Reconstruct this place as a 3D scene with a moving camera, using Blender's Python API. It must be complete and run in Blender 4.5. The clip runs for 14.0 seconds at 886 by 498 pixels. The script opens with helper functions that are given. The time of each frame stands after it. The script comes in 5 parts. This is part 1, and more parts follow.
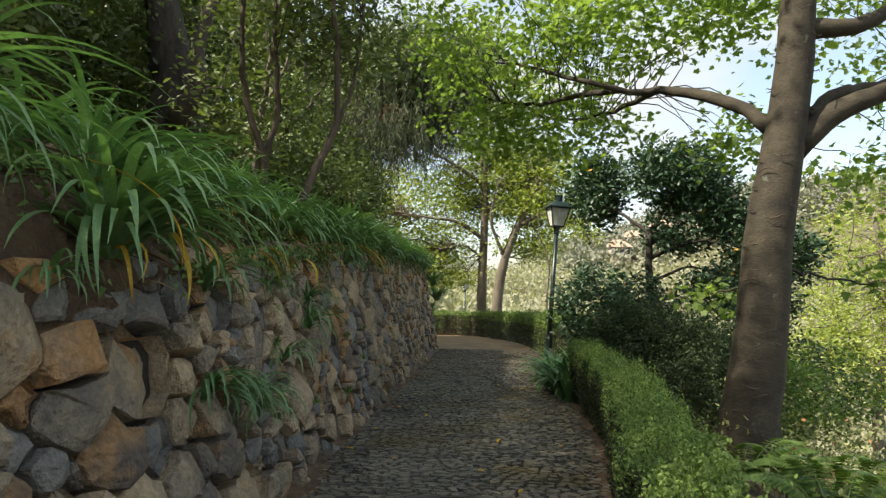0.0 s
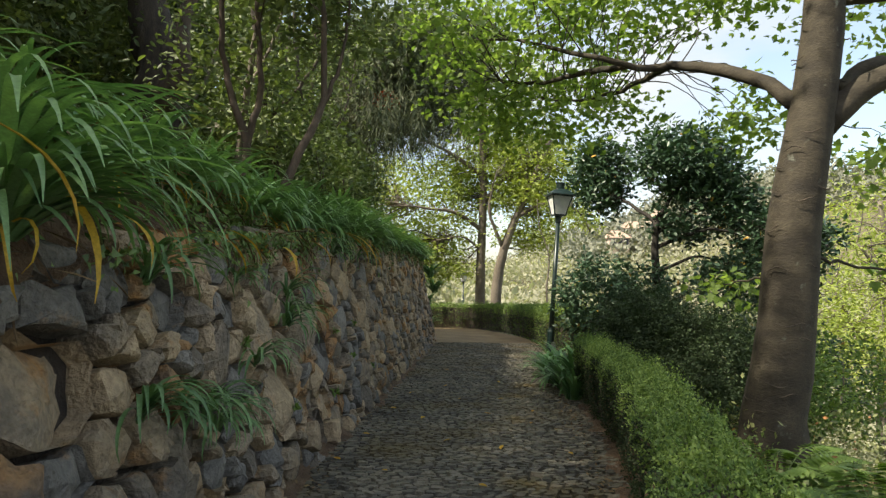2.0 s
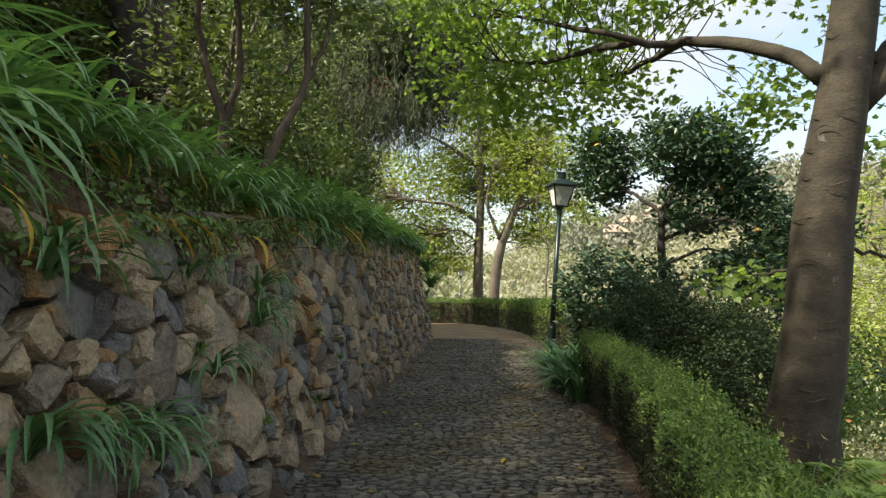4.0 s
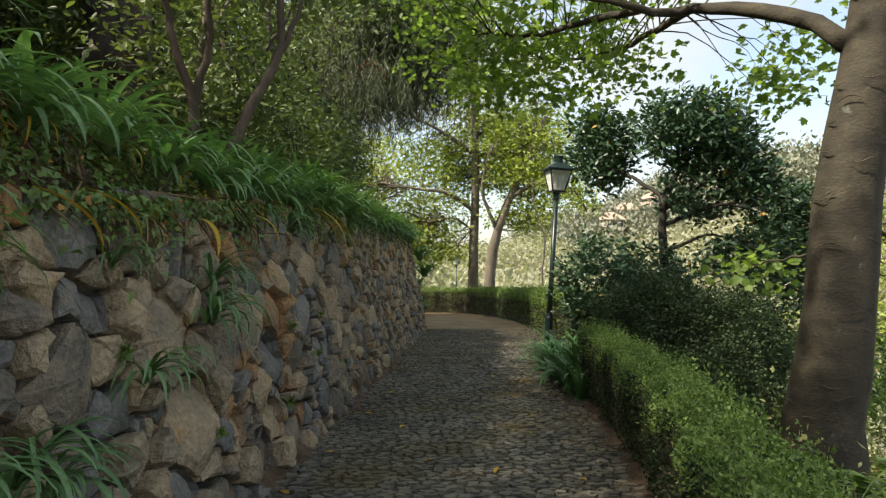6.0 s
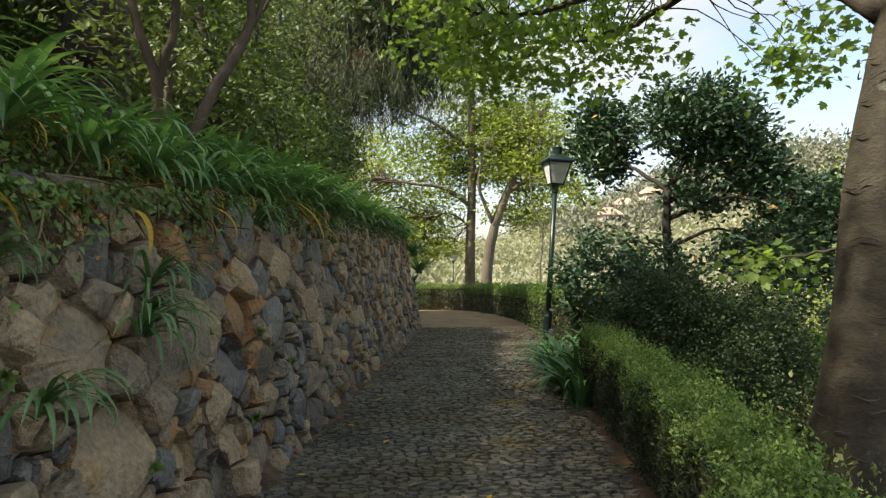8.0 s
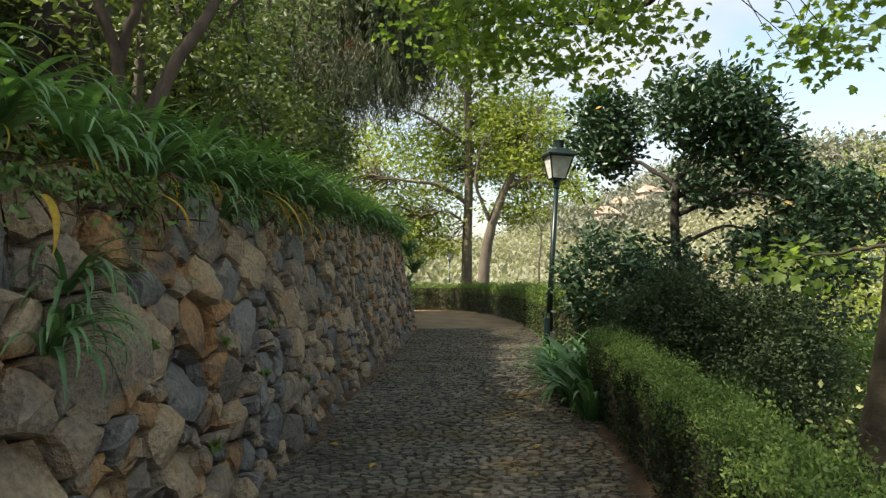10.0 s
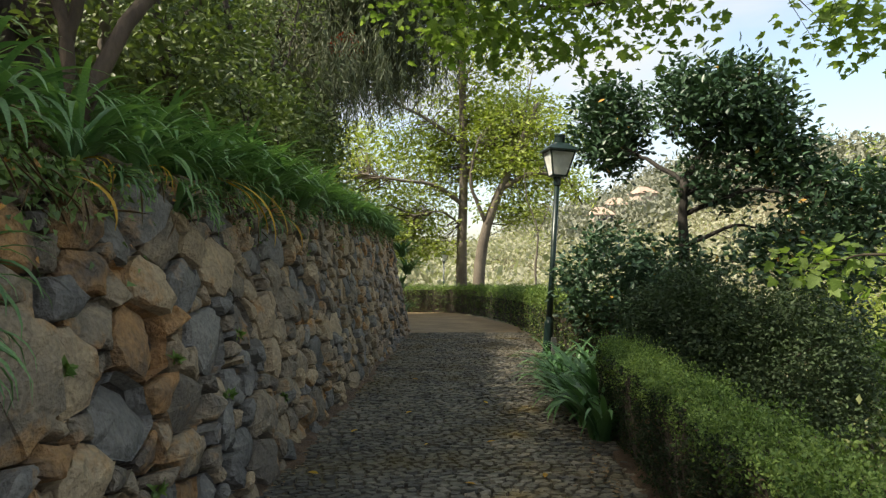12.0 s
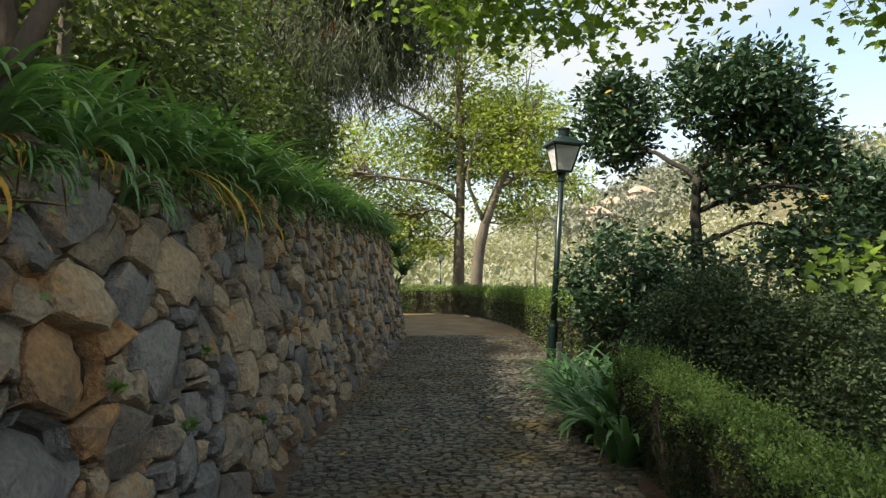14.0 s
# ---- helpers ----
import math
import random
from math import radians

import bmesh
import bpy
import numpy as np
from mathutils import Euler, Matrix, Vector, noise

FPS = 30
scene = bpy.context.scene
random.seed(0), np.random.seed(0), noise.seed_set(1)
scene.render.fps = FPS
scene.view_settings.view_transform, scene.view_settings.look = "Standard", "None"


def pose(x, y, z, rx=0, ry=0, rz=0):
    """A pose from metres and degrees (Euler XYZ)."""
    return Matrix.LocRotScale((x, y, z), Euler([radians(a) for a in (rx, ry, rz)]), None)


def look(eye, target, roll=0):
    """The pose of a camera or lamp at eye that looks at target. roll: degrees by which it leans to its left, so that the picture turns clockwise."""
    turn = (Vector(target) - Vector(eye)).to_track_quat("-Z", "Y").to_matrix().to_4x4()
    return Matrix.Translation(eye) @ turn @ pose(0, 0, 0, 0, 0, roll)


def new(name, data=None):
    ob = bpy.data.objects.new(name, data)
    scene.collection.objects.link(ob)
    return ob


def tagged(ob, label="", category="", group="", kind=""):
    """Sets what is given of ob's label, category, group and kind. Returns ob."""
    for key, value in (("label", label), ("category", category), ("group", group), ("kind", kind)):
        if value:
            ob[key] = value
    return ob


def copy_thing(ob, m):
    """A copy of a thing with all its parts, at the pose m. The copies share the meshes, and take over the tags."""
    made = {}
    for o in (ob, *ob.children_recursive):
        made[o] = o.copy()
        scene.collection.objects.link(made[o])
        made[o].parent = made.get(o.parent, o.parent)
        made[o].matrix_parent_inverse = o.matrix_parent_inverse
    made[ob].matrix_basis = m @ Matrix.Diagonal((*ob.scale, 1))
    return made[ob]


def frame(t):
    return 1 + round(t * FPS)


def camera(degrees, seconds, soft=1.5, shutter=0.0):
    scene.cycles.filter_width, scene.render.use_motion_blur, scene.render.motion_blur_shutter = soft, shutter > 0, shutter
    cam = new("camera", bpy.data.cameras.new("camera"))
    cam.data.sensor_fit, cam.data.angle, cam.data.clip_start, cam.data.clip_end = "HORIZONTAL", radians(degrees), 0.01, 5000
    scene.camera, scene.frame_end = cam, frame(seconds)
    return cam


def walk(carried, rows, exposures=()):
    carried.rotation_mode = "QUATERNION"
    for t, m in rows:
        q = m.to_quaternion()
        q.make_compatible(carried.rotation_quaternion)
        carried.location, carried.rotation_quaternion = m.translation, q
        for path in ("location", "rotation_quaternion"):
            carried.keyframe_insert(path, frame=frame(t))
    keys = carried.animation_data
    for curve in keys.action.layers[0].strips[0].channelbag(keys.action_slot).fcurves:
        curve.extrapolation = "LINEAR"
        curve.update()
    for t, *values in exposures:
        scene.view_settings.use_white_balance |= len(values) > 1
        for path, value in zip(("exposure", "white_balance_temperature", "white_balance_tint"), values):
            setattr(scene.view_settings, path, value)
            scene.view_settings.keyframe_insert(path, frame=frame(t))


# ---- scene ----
# ---------------------------------------------------------------- camera
cam = camera(70.0, 14.0, soft=1.35)
PATH = [
    (0, (0.158, 0.144, 1.281), (0.1, 2.14, 1.389), 0.9),
    (0.5, (0.154, 0.285, 1.269), (0.097, 2.281, 1.371), 0.8),
    (1, (0.157, 0.429, 1.272), (0.101, 2.426, 1.366), 0.7),
    (1.5, (0.155, 0.584, 1.275), (0.102, 2.581, 1.362), 0.6),
    (2, (0.155, 0.733, 1.271), (0.104, 2.731, 1.354), 0.6),
    (2.5, (0.156, 0.881, 1.273), (0.105, 2.879, 1.351), 0.6),
    (5, (0.196, 1.606, 1.253), (0.16, 3.605, 1.303), 0.3),
    (5.5, (0.22, 1.732, 1.255), (0.186, 3.732, 1.293), 0.2),
    (6, (0.235, 1.872, 1.251), (0.204, 3.871, 1.282), 0.1),
    (6.5, (0.246, 2.018, 1.26), (0.217, 4.017, 1.285), 0.1),
    (7, (0.259, 2.154, 1.254), (0.233, 4.154, 1.276), 0.0),
    (7.5, (0.277, 2.301, 1.252), (0.253, 4.301, 1.272), -0.0),
    (8, (0.305, 2.446, 1.259), (0.281, 4.446, 1.277), -0.1),
    (10.5, (0.313, 3.23, 1.248), (0.304, 5.23, 1.263), -0.1),
    (11, (0.313, 3.397, 1.252), (0.309, 5.397, 1.268), -0.1),
    (11.5, (0.311, 3.551, 1.25), (0.313, 5.551, 1.268), -0.1),
    (12, (0.3, 3.705, 1.243), (0.306, 5.705, 1.262), -0.1),
    (12.5, (0.29, 3.866, 1.238), (0.299, 5.866, 1.259), -0.1),
    (13, (0.287, 4.02, 1.244), (0.297, 6.02, 1.264), -0.1),
    (13.5, (0.279, 4.167, 1.25), (0.292, 6.167, 1.268), -0.2),
    (14, (0.273, 4.324, 1.257), (0.291, 6.324, 1.274), -0.2),
]
walk(cam, [(t, look(eye, target, roll)) for t, eye, target, roll in PATH], [(0, 1.20, 7250, 7), (14, 1.15, 7250, 7)])

# ---------------------------------------------------------------- sky and sun
SUN_ELEV, SUN_AZ = 50.0, -112.0          # degrees; azimuth from +y towards +x
world = bpy.data.worlds.new("sky")
scene.world = world
world.use_nodes = True
wn, wl = world.node_tree.nodes, world.node_tree.links
sky = wn.new("ShaderNodeTexSky")
sky.sky_type = "NISHITA"
sky.sun_disc = False
sky.sun_elevation, sky.sun_rotation = radians(SUN_ELEV), radians(SUN_AZ)
sky.altitude, sky.air_density, sky.dust_density = 400, 1.0, 2.5
geo = wn.new("ShaderNodeTexCoord")
wmap = wn.new("ShaderNodeMapping")
wmap.inputs["Scale"].default_value = (1.0, 1.0, 2.6)
wnoise = wn.new("ShaderNodeTexNoise")
wnoise.inputs["Scale"].default_value, wnoise.inputs["Detail"].default_value = 2.3, 8
wramp = wn.new("ShaderNodeValToRGB")
wramp.color_ramp.elements[0].color = (0.2, 0.2, 0.2, 1)
wramp.color_ramp.elements[0].position, wramp.color_ramp.elements[1].position = 0.44, 0.62
wmix = wn.new("ShaderNodeMixRGB")
wmix.inputs["Color2"].default_value = (2.65, 2.88, 3.25, 1)
wl.new(geo.outputs["Generated"], wmap.inputs["Vector"])
wl.new(wmap.outputs["Vector"], wnoise.inputs["Vector"])
wl.new(wnoise.outputs["Fac"], wramp.inputs["Fac"])
wl.new(wramp.outputs["Color"], wmix.inputs["Fac"])
wl.new(sky.outputs["Color"], wmix.inputs["Color1"])
wl.new(wmix.outputs["Color"], wn["Background"].inputs["Color"])
wn["Background"].inputs["Strength"].default_value = 0.15
sun_data = bpy.data.lights.new("sun", "SUN")
sun_data.energy, sun_data.angle, sun_data.color = 3.8, radians(0.9), (1.0, 0.95, 0.86)
sun = new("sun", sun_data)
sa, se = radians(SUN_AZ), radians(SUN_ELEV)
sun_dir = Vector((math.sin(sa) * math.cos(se), math.cos(sa) * math.cos(se), math.sin(se)))
sun.matrix_world = look(sun_dir * 60, (0, 0, 0))


# ---------------------------------------------------------------- materials
def node_mat(name):
    m = bpy.data.materials.new(name)
    m.use_nodes = True
    return m, m.node_tree.nodes, m.node_tree.links, m.node_tree.nodes["Principled BSDF"]


def ramp_node(nodes, stops):
    r = nodes.new("ShaderNodeValToRGB")
    els = r.color_ramp.elements
    while len(els) < len(stops):
        els.new(0.5)
    for e, (p, c) in zip(els, stops):
        e.position, e.color = p, (*c, 1)
    return r


def random_value(nodes, links):
    """One random number for each loose piece, whether an object or an island of a mesh."""
    info, isl = nodes.new("ShaderNodeObjectInfo"), nodes.new("ShaderNodeNewGeometry")
    add, fr = nodes.new("ShaderNodeMath"), nodes.new("ShaderNodeMath")
    add.operation, fr.operation = "ADD", "FRACT"
    links.new(info.outputs["Random"], add.inputs[0])
    links.new(isl.outputs["Random Per Island"], add.inputs[1])
    links.new(add.outputs[0], fr.inputs[0])
    return fr.outputs[0]


def noise_node(nodes, links, scale, detail=4, rough=0.55, stretch=None):
    tc, n = nodes.new("ShaderNodeTexCoord"), nodes.new("ShaderNodeTexNoise")
    n.inputs["Scale"].default_value, n.inputs["Detail"].default_value, n.inputs["Roughness"].default_value = scale, detail, rough
    if stretch:
        mp = nodes.new("ShaderNodeMapping")
        mp.inputs["Scale"].default_value = stretch
        links.new(tc.outputs["Object"], mp.inputs["Vector"])
        links.new(mp.outputs["Vector"], n.inputs["Vector"])
    else:
        links.new(tc.outputs["Object"], n.inputs["Vector"])
    return n


def mix_node(nodes, links, fac, a, b, mode="MIX"):
    m = nodes.new("ShaderNodeMixRGB")
    m.blend_type = mode
    for sock, v in (("Fac", fac), ("Color1", a), ("Color2", b)):
        if isinstance(v, (int, float)):
            m.inputs[sock].default_value = v
        elif isinstance(v, tuple):
            m.inputs[sock].default_value = (*v, 1)
        else:
            links.new(v, m.inputs[sock])
    return m.outputs["Color"]


def surface(name, stops, scale=6.0, fine=60.0, rough=0.85, bump=0.4, dist=0.01, stretch=None, per_piece=0.0, metal=0.0, fine_mix=0.35,
            patch=None, patch_scale=2.0, patch_at=(0.55, 0.68)):
    """A matt surface: coloured stains, fine grain, relief, a tint of its own for each piece, and patches of another colour."""
    m, nodes, links, bsdf = node_mat(name)
    big, small = noise_node(nodes, links, scale, 5, 0.6, stretch), noise_node(nodes, links, fine, 4, 0.6, stretch)
    ramp = ramp_node(nodes, stops)
    if per_piece:
        rv = random_value(nodes, links)
        mm = nodes.new("ShaderNodeMath")
        mm.operation = "MULTIPLY_ADD"
        mm.inputs[1].default_value, mm.inputs[2].default_value = per_piece, -per_piece / 2
        links.new(rv, mm.inputs[0])
        ad = nodes.new("ShaderNodeMath")
        links.new(mm.outputs[0], ad.inputs[0])
        links.new(big.outputs["Fac"], ad.inputs[1])
        links.new(ad.outputs[0], ramp.inputs["Fac"])
    else:
        links.new(big.outputs["Fac"], ramp.inputs["Fac"])
    col = ramp.outputs["Color"]
    if patch:
        pn = noise_node(nodes, links, patch_scale, 5, 0.65)
        pr = ramp_node(nodes, [(patch_at[0], (0, 0, 0)), (patch_at[1], (1, 1, 1))])
        links.new(pn.outputs["Fac"], pr.inputs["Fac"])
        col = mix_node(nodes, links, pr.outputs["Color"], col, patch)
    grain = ramp_node(nodes, [(0.3, (0.45, 0.45, 0.45)), (0.7, (1.35, 1.35, 1.35))])
    links.new(small.outputs["Fac"], grain.inputs["Fac"])
    col = mix_node(nodes, links, fine_mix, col, mix_node(nodes, links, 1.0, col, grain.outputs["Color"], "MULTIPLY"))
    links.new(col, bsdf.inputs["Base Color"])
    bsdf.inputs["Roughness"].default_value, bsdf.inputs["Metallic"].default_value = rough, metal
    ht = nodes.new("ShaderNodeMath")
    ht.operation = "MULTIPLY_ADD"
    ht.inputs[1].default_value = 2.0
    links.new(big.outputs["Fac"], ht.inputs[0])
    links.new(small.outputs["Fac"], ht.inputs[2])
    b = nodes.new("ShaderNodeBump")
    b.inputs["Strength"].default_value, b.inputs["Distance"].default_value = bump, dist
    links.new(ht.outputs[0], b.inputs["Height"])
    links.new(b.outputs["Normal"], bsdf.inputs["Normal"])
    return m


def leafy(name, dark, light, odd=None, odd_at=0.96, rough=0.5, trans=0.3, scale=0.7, thin_tint=(1.0, 1.15, 0.5)):
    """Leaves: a tint for each leaf, broad drifts of tone, and light that shines through."""
    m, nodes, links, bsdf = node_mat(name)
    rv = random_value(nodes, links)
    drift = noise_node(nodes, links, scale, 3)
    ad = nodes.new("ShaderNodeMath")
    ad.operation = "MULTIPLY_ADD"
    ad.inputs[1].default_value = 0.55
    links.new(rv, ad.inputs[0])
    sub = nodes.new("ShaderNodeMath")
    sub.operation = "SUBTRACT"
    sub.inputs[1].default_value = 0.25
    links.new(drift.outputs["Fac"], sub.inputs[0])
    links.new(sub.outputs[0], ad.inputs[2])
    ramp = ramp_node(nodes, [(0.15, dark), (0.85, light)])
    links.new(ad.outputs[0], ramp.inputs["Fac"])
    col = ramp.outputs["Color"]
    if odd:
        gt = nodes.new("ShaderNodeMath")
        gt.operation = "GREATER_THAN"
        gt.inputs[1].default_value = odd_at
        links.new(rv, gt.inputs[0])
        col = mix_node(nodes, links, gt.outputs[0], col, odd)
    vein = noise_node(nodes, links, 90, 3)
    vr = ramp_node(nodes, [(0.3, (0.75, 0.75, 0.75)), (0.7, (1.15, 1.15, 1.15))])
    links.new(vein.outputs["Fac"], vr.inputs["Fac"])
    col = mix_node(nodes, links, 1.0, col, vr.outputs["Color"], "MULTIPLY")
    links.new(col, bsdf.inputs["Base Color"])
    bsdf.inputs["Roughness"].default_value = rough
    tr, mx = nodes.new("ShaderNodeBsdfTranslucent"), nodes.new("ShaderNodeMixShader")
    links.new(mix_node(nodes, links, 1.0, col, thin_tint, "MULTIPLY"), tr.inputs["Color"])
    mx.inputs["Fac"].default_value = trans
    links.new(bsdf.outputs[0], mx.inputs[1])
    links.new(tr.outputs[0], mx.inputs[2])
    links.new(mx.outputs[0], nodes["Material Output"].inputs["Surface"])
    return m


ROCK = surface("basalt", [(0.25, (0.145, 0.120, 0.092)), (0.42, (0.255, 0.202, 0.140)), (0.58, (0.355, 0.266, 0.168)), (0.8, (0.470, 0.345, 0.208))],
               scale=4.5, fine=38, bump=0.9, dist=0.03, per_piece=0.50, rough=0.8, patch=(0.430, 0.225, 0.080), patch_scale=2.6, patch_at=(0.55, 0.67), fine_mix=0.6)
RUST = surface("rusty_basalt", [(0.3, (0.120, 0.092, 0.070)), (0.44, (0.280, 0.162, 0.076)), (0.60, (0.430, 0.230, 0.092)), (0.8, (0.290, 0.215, 0.145))],
               scale=4, fine=38, bump=0.9, dist=0.03, fine_mix=0.6, per_piece=0.25)
SLATE = surface("blue_basalt", [(0.3, (0.124, 0.117, 0.105)), (0.7, (0.248, 0.226, 0.194))], scale=4.5, fine=38, bump=0.85, dist=0.025, fine_mix=0.6, per_piece=0.25,
                patch=(0.366, 0.235, 0.130), patch_scale=3.0, patch_at=(0.60, 0.70))
JOINT = surface("earth_joint", [(0.3, (0.018, 0.014, 0.011)), (0.7, (0.06, 0.042, 0.028))], scale=9, fine=70, bump=1.0, dist=0.03)
COBBLE = surface("cobble", [(0.25, (0.062, 0.058, 0.048)), (0.5, (0.122, 0.109, 0.083)), (0.8, (0.215, 0.186, 0.136))], scale=1.3, fine=55, bump=0.5,
                 dist=0.008, fine_mix=0.7, per_piece=0.42, rough=0.7, patch=(0.108, 0.078, 0.025), patch_scale=1.1, patch_at=(0.50, 0.70))
MOSSJOINT = surface("sandy_joint", [(0.3, (0.034, 0.025, 0.017)), (0.55, (0.085, 0.061, 0.034)), (0.75, (0.093, 0.088, 0.027))], scale=1.6, fine=80, bump=1.0, dist=0.01)
DIRT = surface("dirt_road", [(0.3, (0.151, 0.099, 0.051)), (0.7, (0.290, 0.201, 0.105))], scale=1.2, fine=40, bump=0.5, dist=0.01)
SOIL = surface("soil", [(0.25, (0.050, 0.030, 0.017)), (0.5, (0.130, 0.077, 0.042)), (0.8, (0.235, 0.150, 0.088))], scale=5, fine=60, bump=1.0, dist=0.04)
FLOORING = surface("undergrowth_ground", [(0.3, (0.05, 0.05, 0.022)), (0.5, (0.115, 0.10, 0.05)), (0.75, (0.21, 0.185, 0.10))], scale=0.6, fine=14, bump=1.0, dist=0.06)
BARK = surface("maple_bark", [(0.28, (0.019, 0.0145, 0.009)), (0.5, (0.041, 0.032, 0.019)), (0.75, (0.066, 0.053, 0.033))], scale=3.4, fine=30, bump=0.55, dist=0.014,
               stretch=(1.0, 1.0, 1.7), patch=(0.115, 0.118, 0.092), patch_scale=6.0, patch_at=(0.64, 0.73), fine_mix=0.5)
# laurel bark, with the shade on its stems put into the colour
BARK_SHADED = surface("shaded_bark", [(0.3, (0.012, 0.010, 0.008)), (0.7, (0.040, 0.032, 0.025))], scale=6, fine=50, bump=0.9, dist=0.015, stretch=(1, 1, 0.4))
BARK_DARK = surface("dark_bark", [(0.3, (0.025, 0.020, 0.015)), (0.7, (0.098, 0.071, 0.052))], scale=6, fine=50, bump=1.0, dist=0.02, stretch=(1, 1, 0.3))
BARK_TAN = surface("tan_bark", [(0.3, (0.100, 0.080, 0.060)), (0.7, (0.205, 0.170, 0.130))], scale=3, fine=25, bump=0.8, dist=0.02, stretch=(1, 1, 0.4))
BARK_RED = surface("reddish_bark", [(0.3, (0.046, 0.031, 0.021)), (0.7, (0.111, 0.077, 0.051))], scale=7, fine=50, bump=0.8, dist=0.01, stretch=(1, 1, 0.4))
BARK_GREY = surface("grey_bark", [(0.3, (0.095, 0.078, 0.060)), (0.7, (0.205, 0.172, 0.135))], scale=3, fine=25, bump=0.8, dist=0.02, stretch=(1, 1, 0.4))
PAINT = surface("green_black_paint", [(0.3, (0.006, 0.015, 0.014)), (0.7, (0.012, 0.030, 0.027))], scale=12, fine=120, rough=0.35, bump=0.12, dist=0.002)
CONCRETE = surface("concrete", [(0.3, (0.22, 0.21, 0.19)), (0.7, (0.38, 0.36, 0.33))], scale=9, fine=90, bump=0.4, dist=0.004)
PLASTER = surface("pale_plaster", [(0.3, (0.46, 0.36, 0.29)), (0.7, (0.56, 0.46, 0.39))], scale=0.7, fine=9, bump=0.2)
# roof tiles paled, with distance haze put into their colour
TERRACOTTA_HAZED = surface("terracotta", [(0.3, (0.40, 0.26, 0.20)), (0.7, (0.50, 0.36, 0.28))], scale=1.5, fine=12, bump=0.4)
SHADEGLASS = surface("dark_pane", [(0.3, (0.05, 0.05, 0.06)), (0.7, (0.09, 0.09, 0.10))], rough=0.2, bump=0.0)

# skylit top and shaded sides are put into the two hedge leaf colours
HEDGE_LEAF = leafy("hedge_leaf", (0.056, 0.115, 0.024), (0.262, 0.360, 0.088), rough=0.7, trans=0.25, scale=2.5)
HEDGE_SHADED = leafy("hedge_shade_leaf", (0.017, 0.031, 0.012), (0.046, 0.074, 0.026), odd=(0.130, 0.088, 0.050), odd_at=0.92, rough=0.75, trans=0.15, scale=2)
BUSH_LEAF = leafy("dark_bush_leaf", (0.025, 0.047, 0.019), (0.072, 0.111, 0.043), rough=0.65, trans=0.2, scale=1.5)
AGA = leafy("strap_leaf", (0.074, 0.170, 0.066), (0.205, 0.345, 0.140), rough=0.36, trans=0.33, scale=1.5)
AGA_BLUE = leafy("blue_strap_leaf", (0.058, 0.150, 0.050), (0.140, 0.275, 0.098), rough=0.42, trans=0.2, scale=1.5)
DRY = leafy("withered_leaf", (0.42, 0.22, 0.02), (0.68, 0.46, 0.05), rough=0.6, trans=0.3, scale=5, thin_tint=(1.0, 0.8, 0.4))
STRAW = leafy("dry_straw", (0.12, 0.075, 0.038), (0.30, 0.21, 0.11), rough=0.8, trans=0.15, scale=4, thin_tint=(1, 0.8, 0.5))
IVY = leafy("ivy_leaf", (0.058, 0.114, 0.026), (0.207, 0.309, 0.075), odd=(0.491, 0.227, 0.050), odd_at=0.965, rough=0.45, trans=0.15, scale=3)
MAPLE = leafy("maple_leaf", (0.105, 0.180, 0.045), (0.250, 0.340, 0.095), rough=0.55, trans=0.60, scale=0.9, thin_tint=(1.32, 1.38, 0.72))
LAUREL = leafy("laurel_leaf", (0.026, 0.062, 0.034), (0.078, 0.142, 0.070), odd=(0.450, 0.255, 0.045), odd_at=0.993, rough=0.42, trans=0.12, scale=0.8)
WOODLEAF = leafy("wood_leaf", (0.070, 0.104, 0.040), (0.225, 0.275, 0.098), rough=0.52, trans=0.30, scale=0.6)
SPRAY = leafy("drooping_needle", (0.055, 0.078, 0.038), (0.165, 0.185, 0.100), rough=0.6, trans=0.2, scale=0.5)
MOSS = leafy("grey_moss", (0.10, 0.105, 0.07), (0.24, 0.23, 0.16), rough=0.8, trans=0.2, scale=0.7, thin_tint=(1, 0.95, 0.7))
SPRING = leafy("spring_leaf", (0.198, 0.264, 0.058), (0.444, 0.504, 0.138), rough=0.6, trans=0.45, scale=0.25, thin_tint=(1.1, 1.15, 0.5))
FERN = leafy("fern_leaf", (0.080, 0.150, 0.034), (0.220, 0.320, 0.080), rough=0.5, trans=0.35, scale=1)
SCRUB = leafy("scrub_leaf", (0.140, 0.165, 0.058), (0.380, 0.390, 0.170), odd=(0.468, 0.208, 0.091), odd_at=0.97, rough=0.7, trans=0.25, scale=0.35)
# the haze of distance is put into these two pale, greyed leaf colours
HAZY_LEAF = leafy("hazed_scrub", (0.295, 0.289, 0.201), (0.461, 0.443, 0.330), rough=0.9, trans=0.35, scale=0.05)
HAZY_WOOD = leafy("hazed_wood", (0.184, 0.194, 0.146), (0.302, 0.302, 0.232), rough=0.9, trans=0.15, scale=0.04)
RED_LEAF = leafy("red_leaf", (0.20, 0.035, 0.015), (0.42, 0.10, 0.03), rough=0.5, trans=0.3, thin_tint=(1.2, 0.6, 0.3))
PETAL = leafy("pale_petal", (0.385, 0.294, 0.210), (0.490, 0.420, 0.350), rough=0.6, trans=0.3)

GLASS, gn, gl, gb = node_mat("frosted_glass")
gb.inputs["Base Color"].default_value, gb.inputs["Roughness"].default_value = (0.86, 0.86, 0.84, 1), 0.35
gb.inputs["Transmission Weight"].default_value = 0.65
gnoise = noise_node(gn, gl, 14, 4)
gramp = ramp_node(gn, [(0.3, (0.70, 0.70, 0.67)), (0.7, (0.92, 0.92, 0.90))])
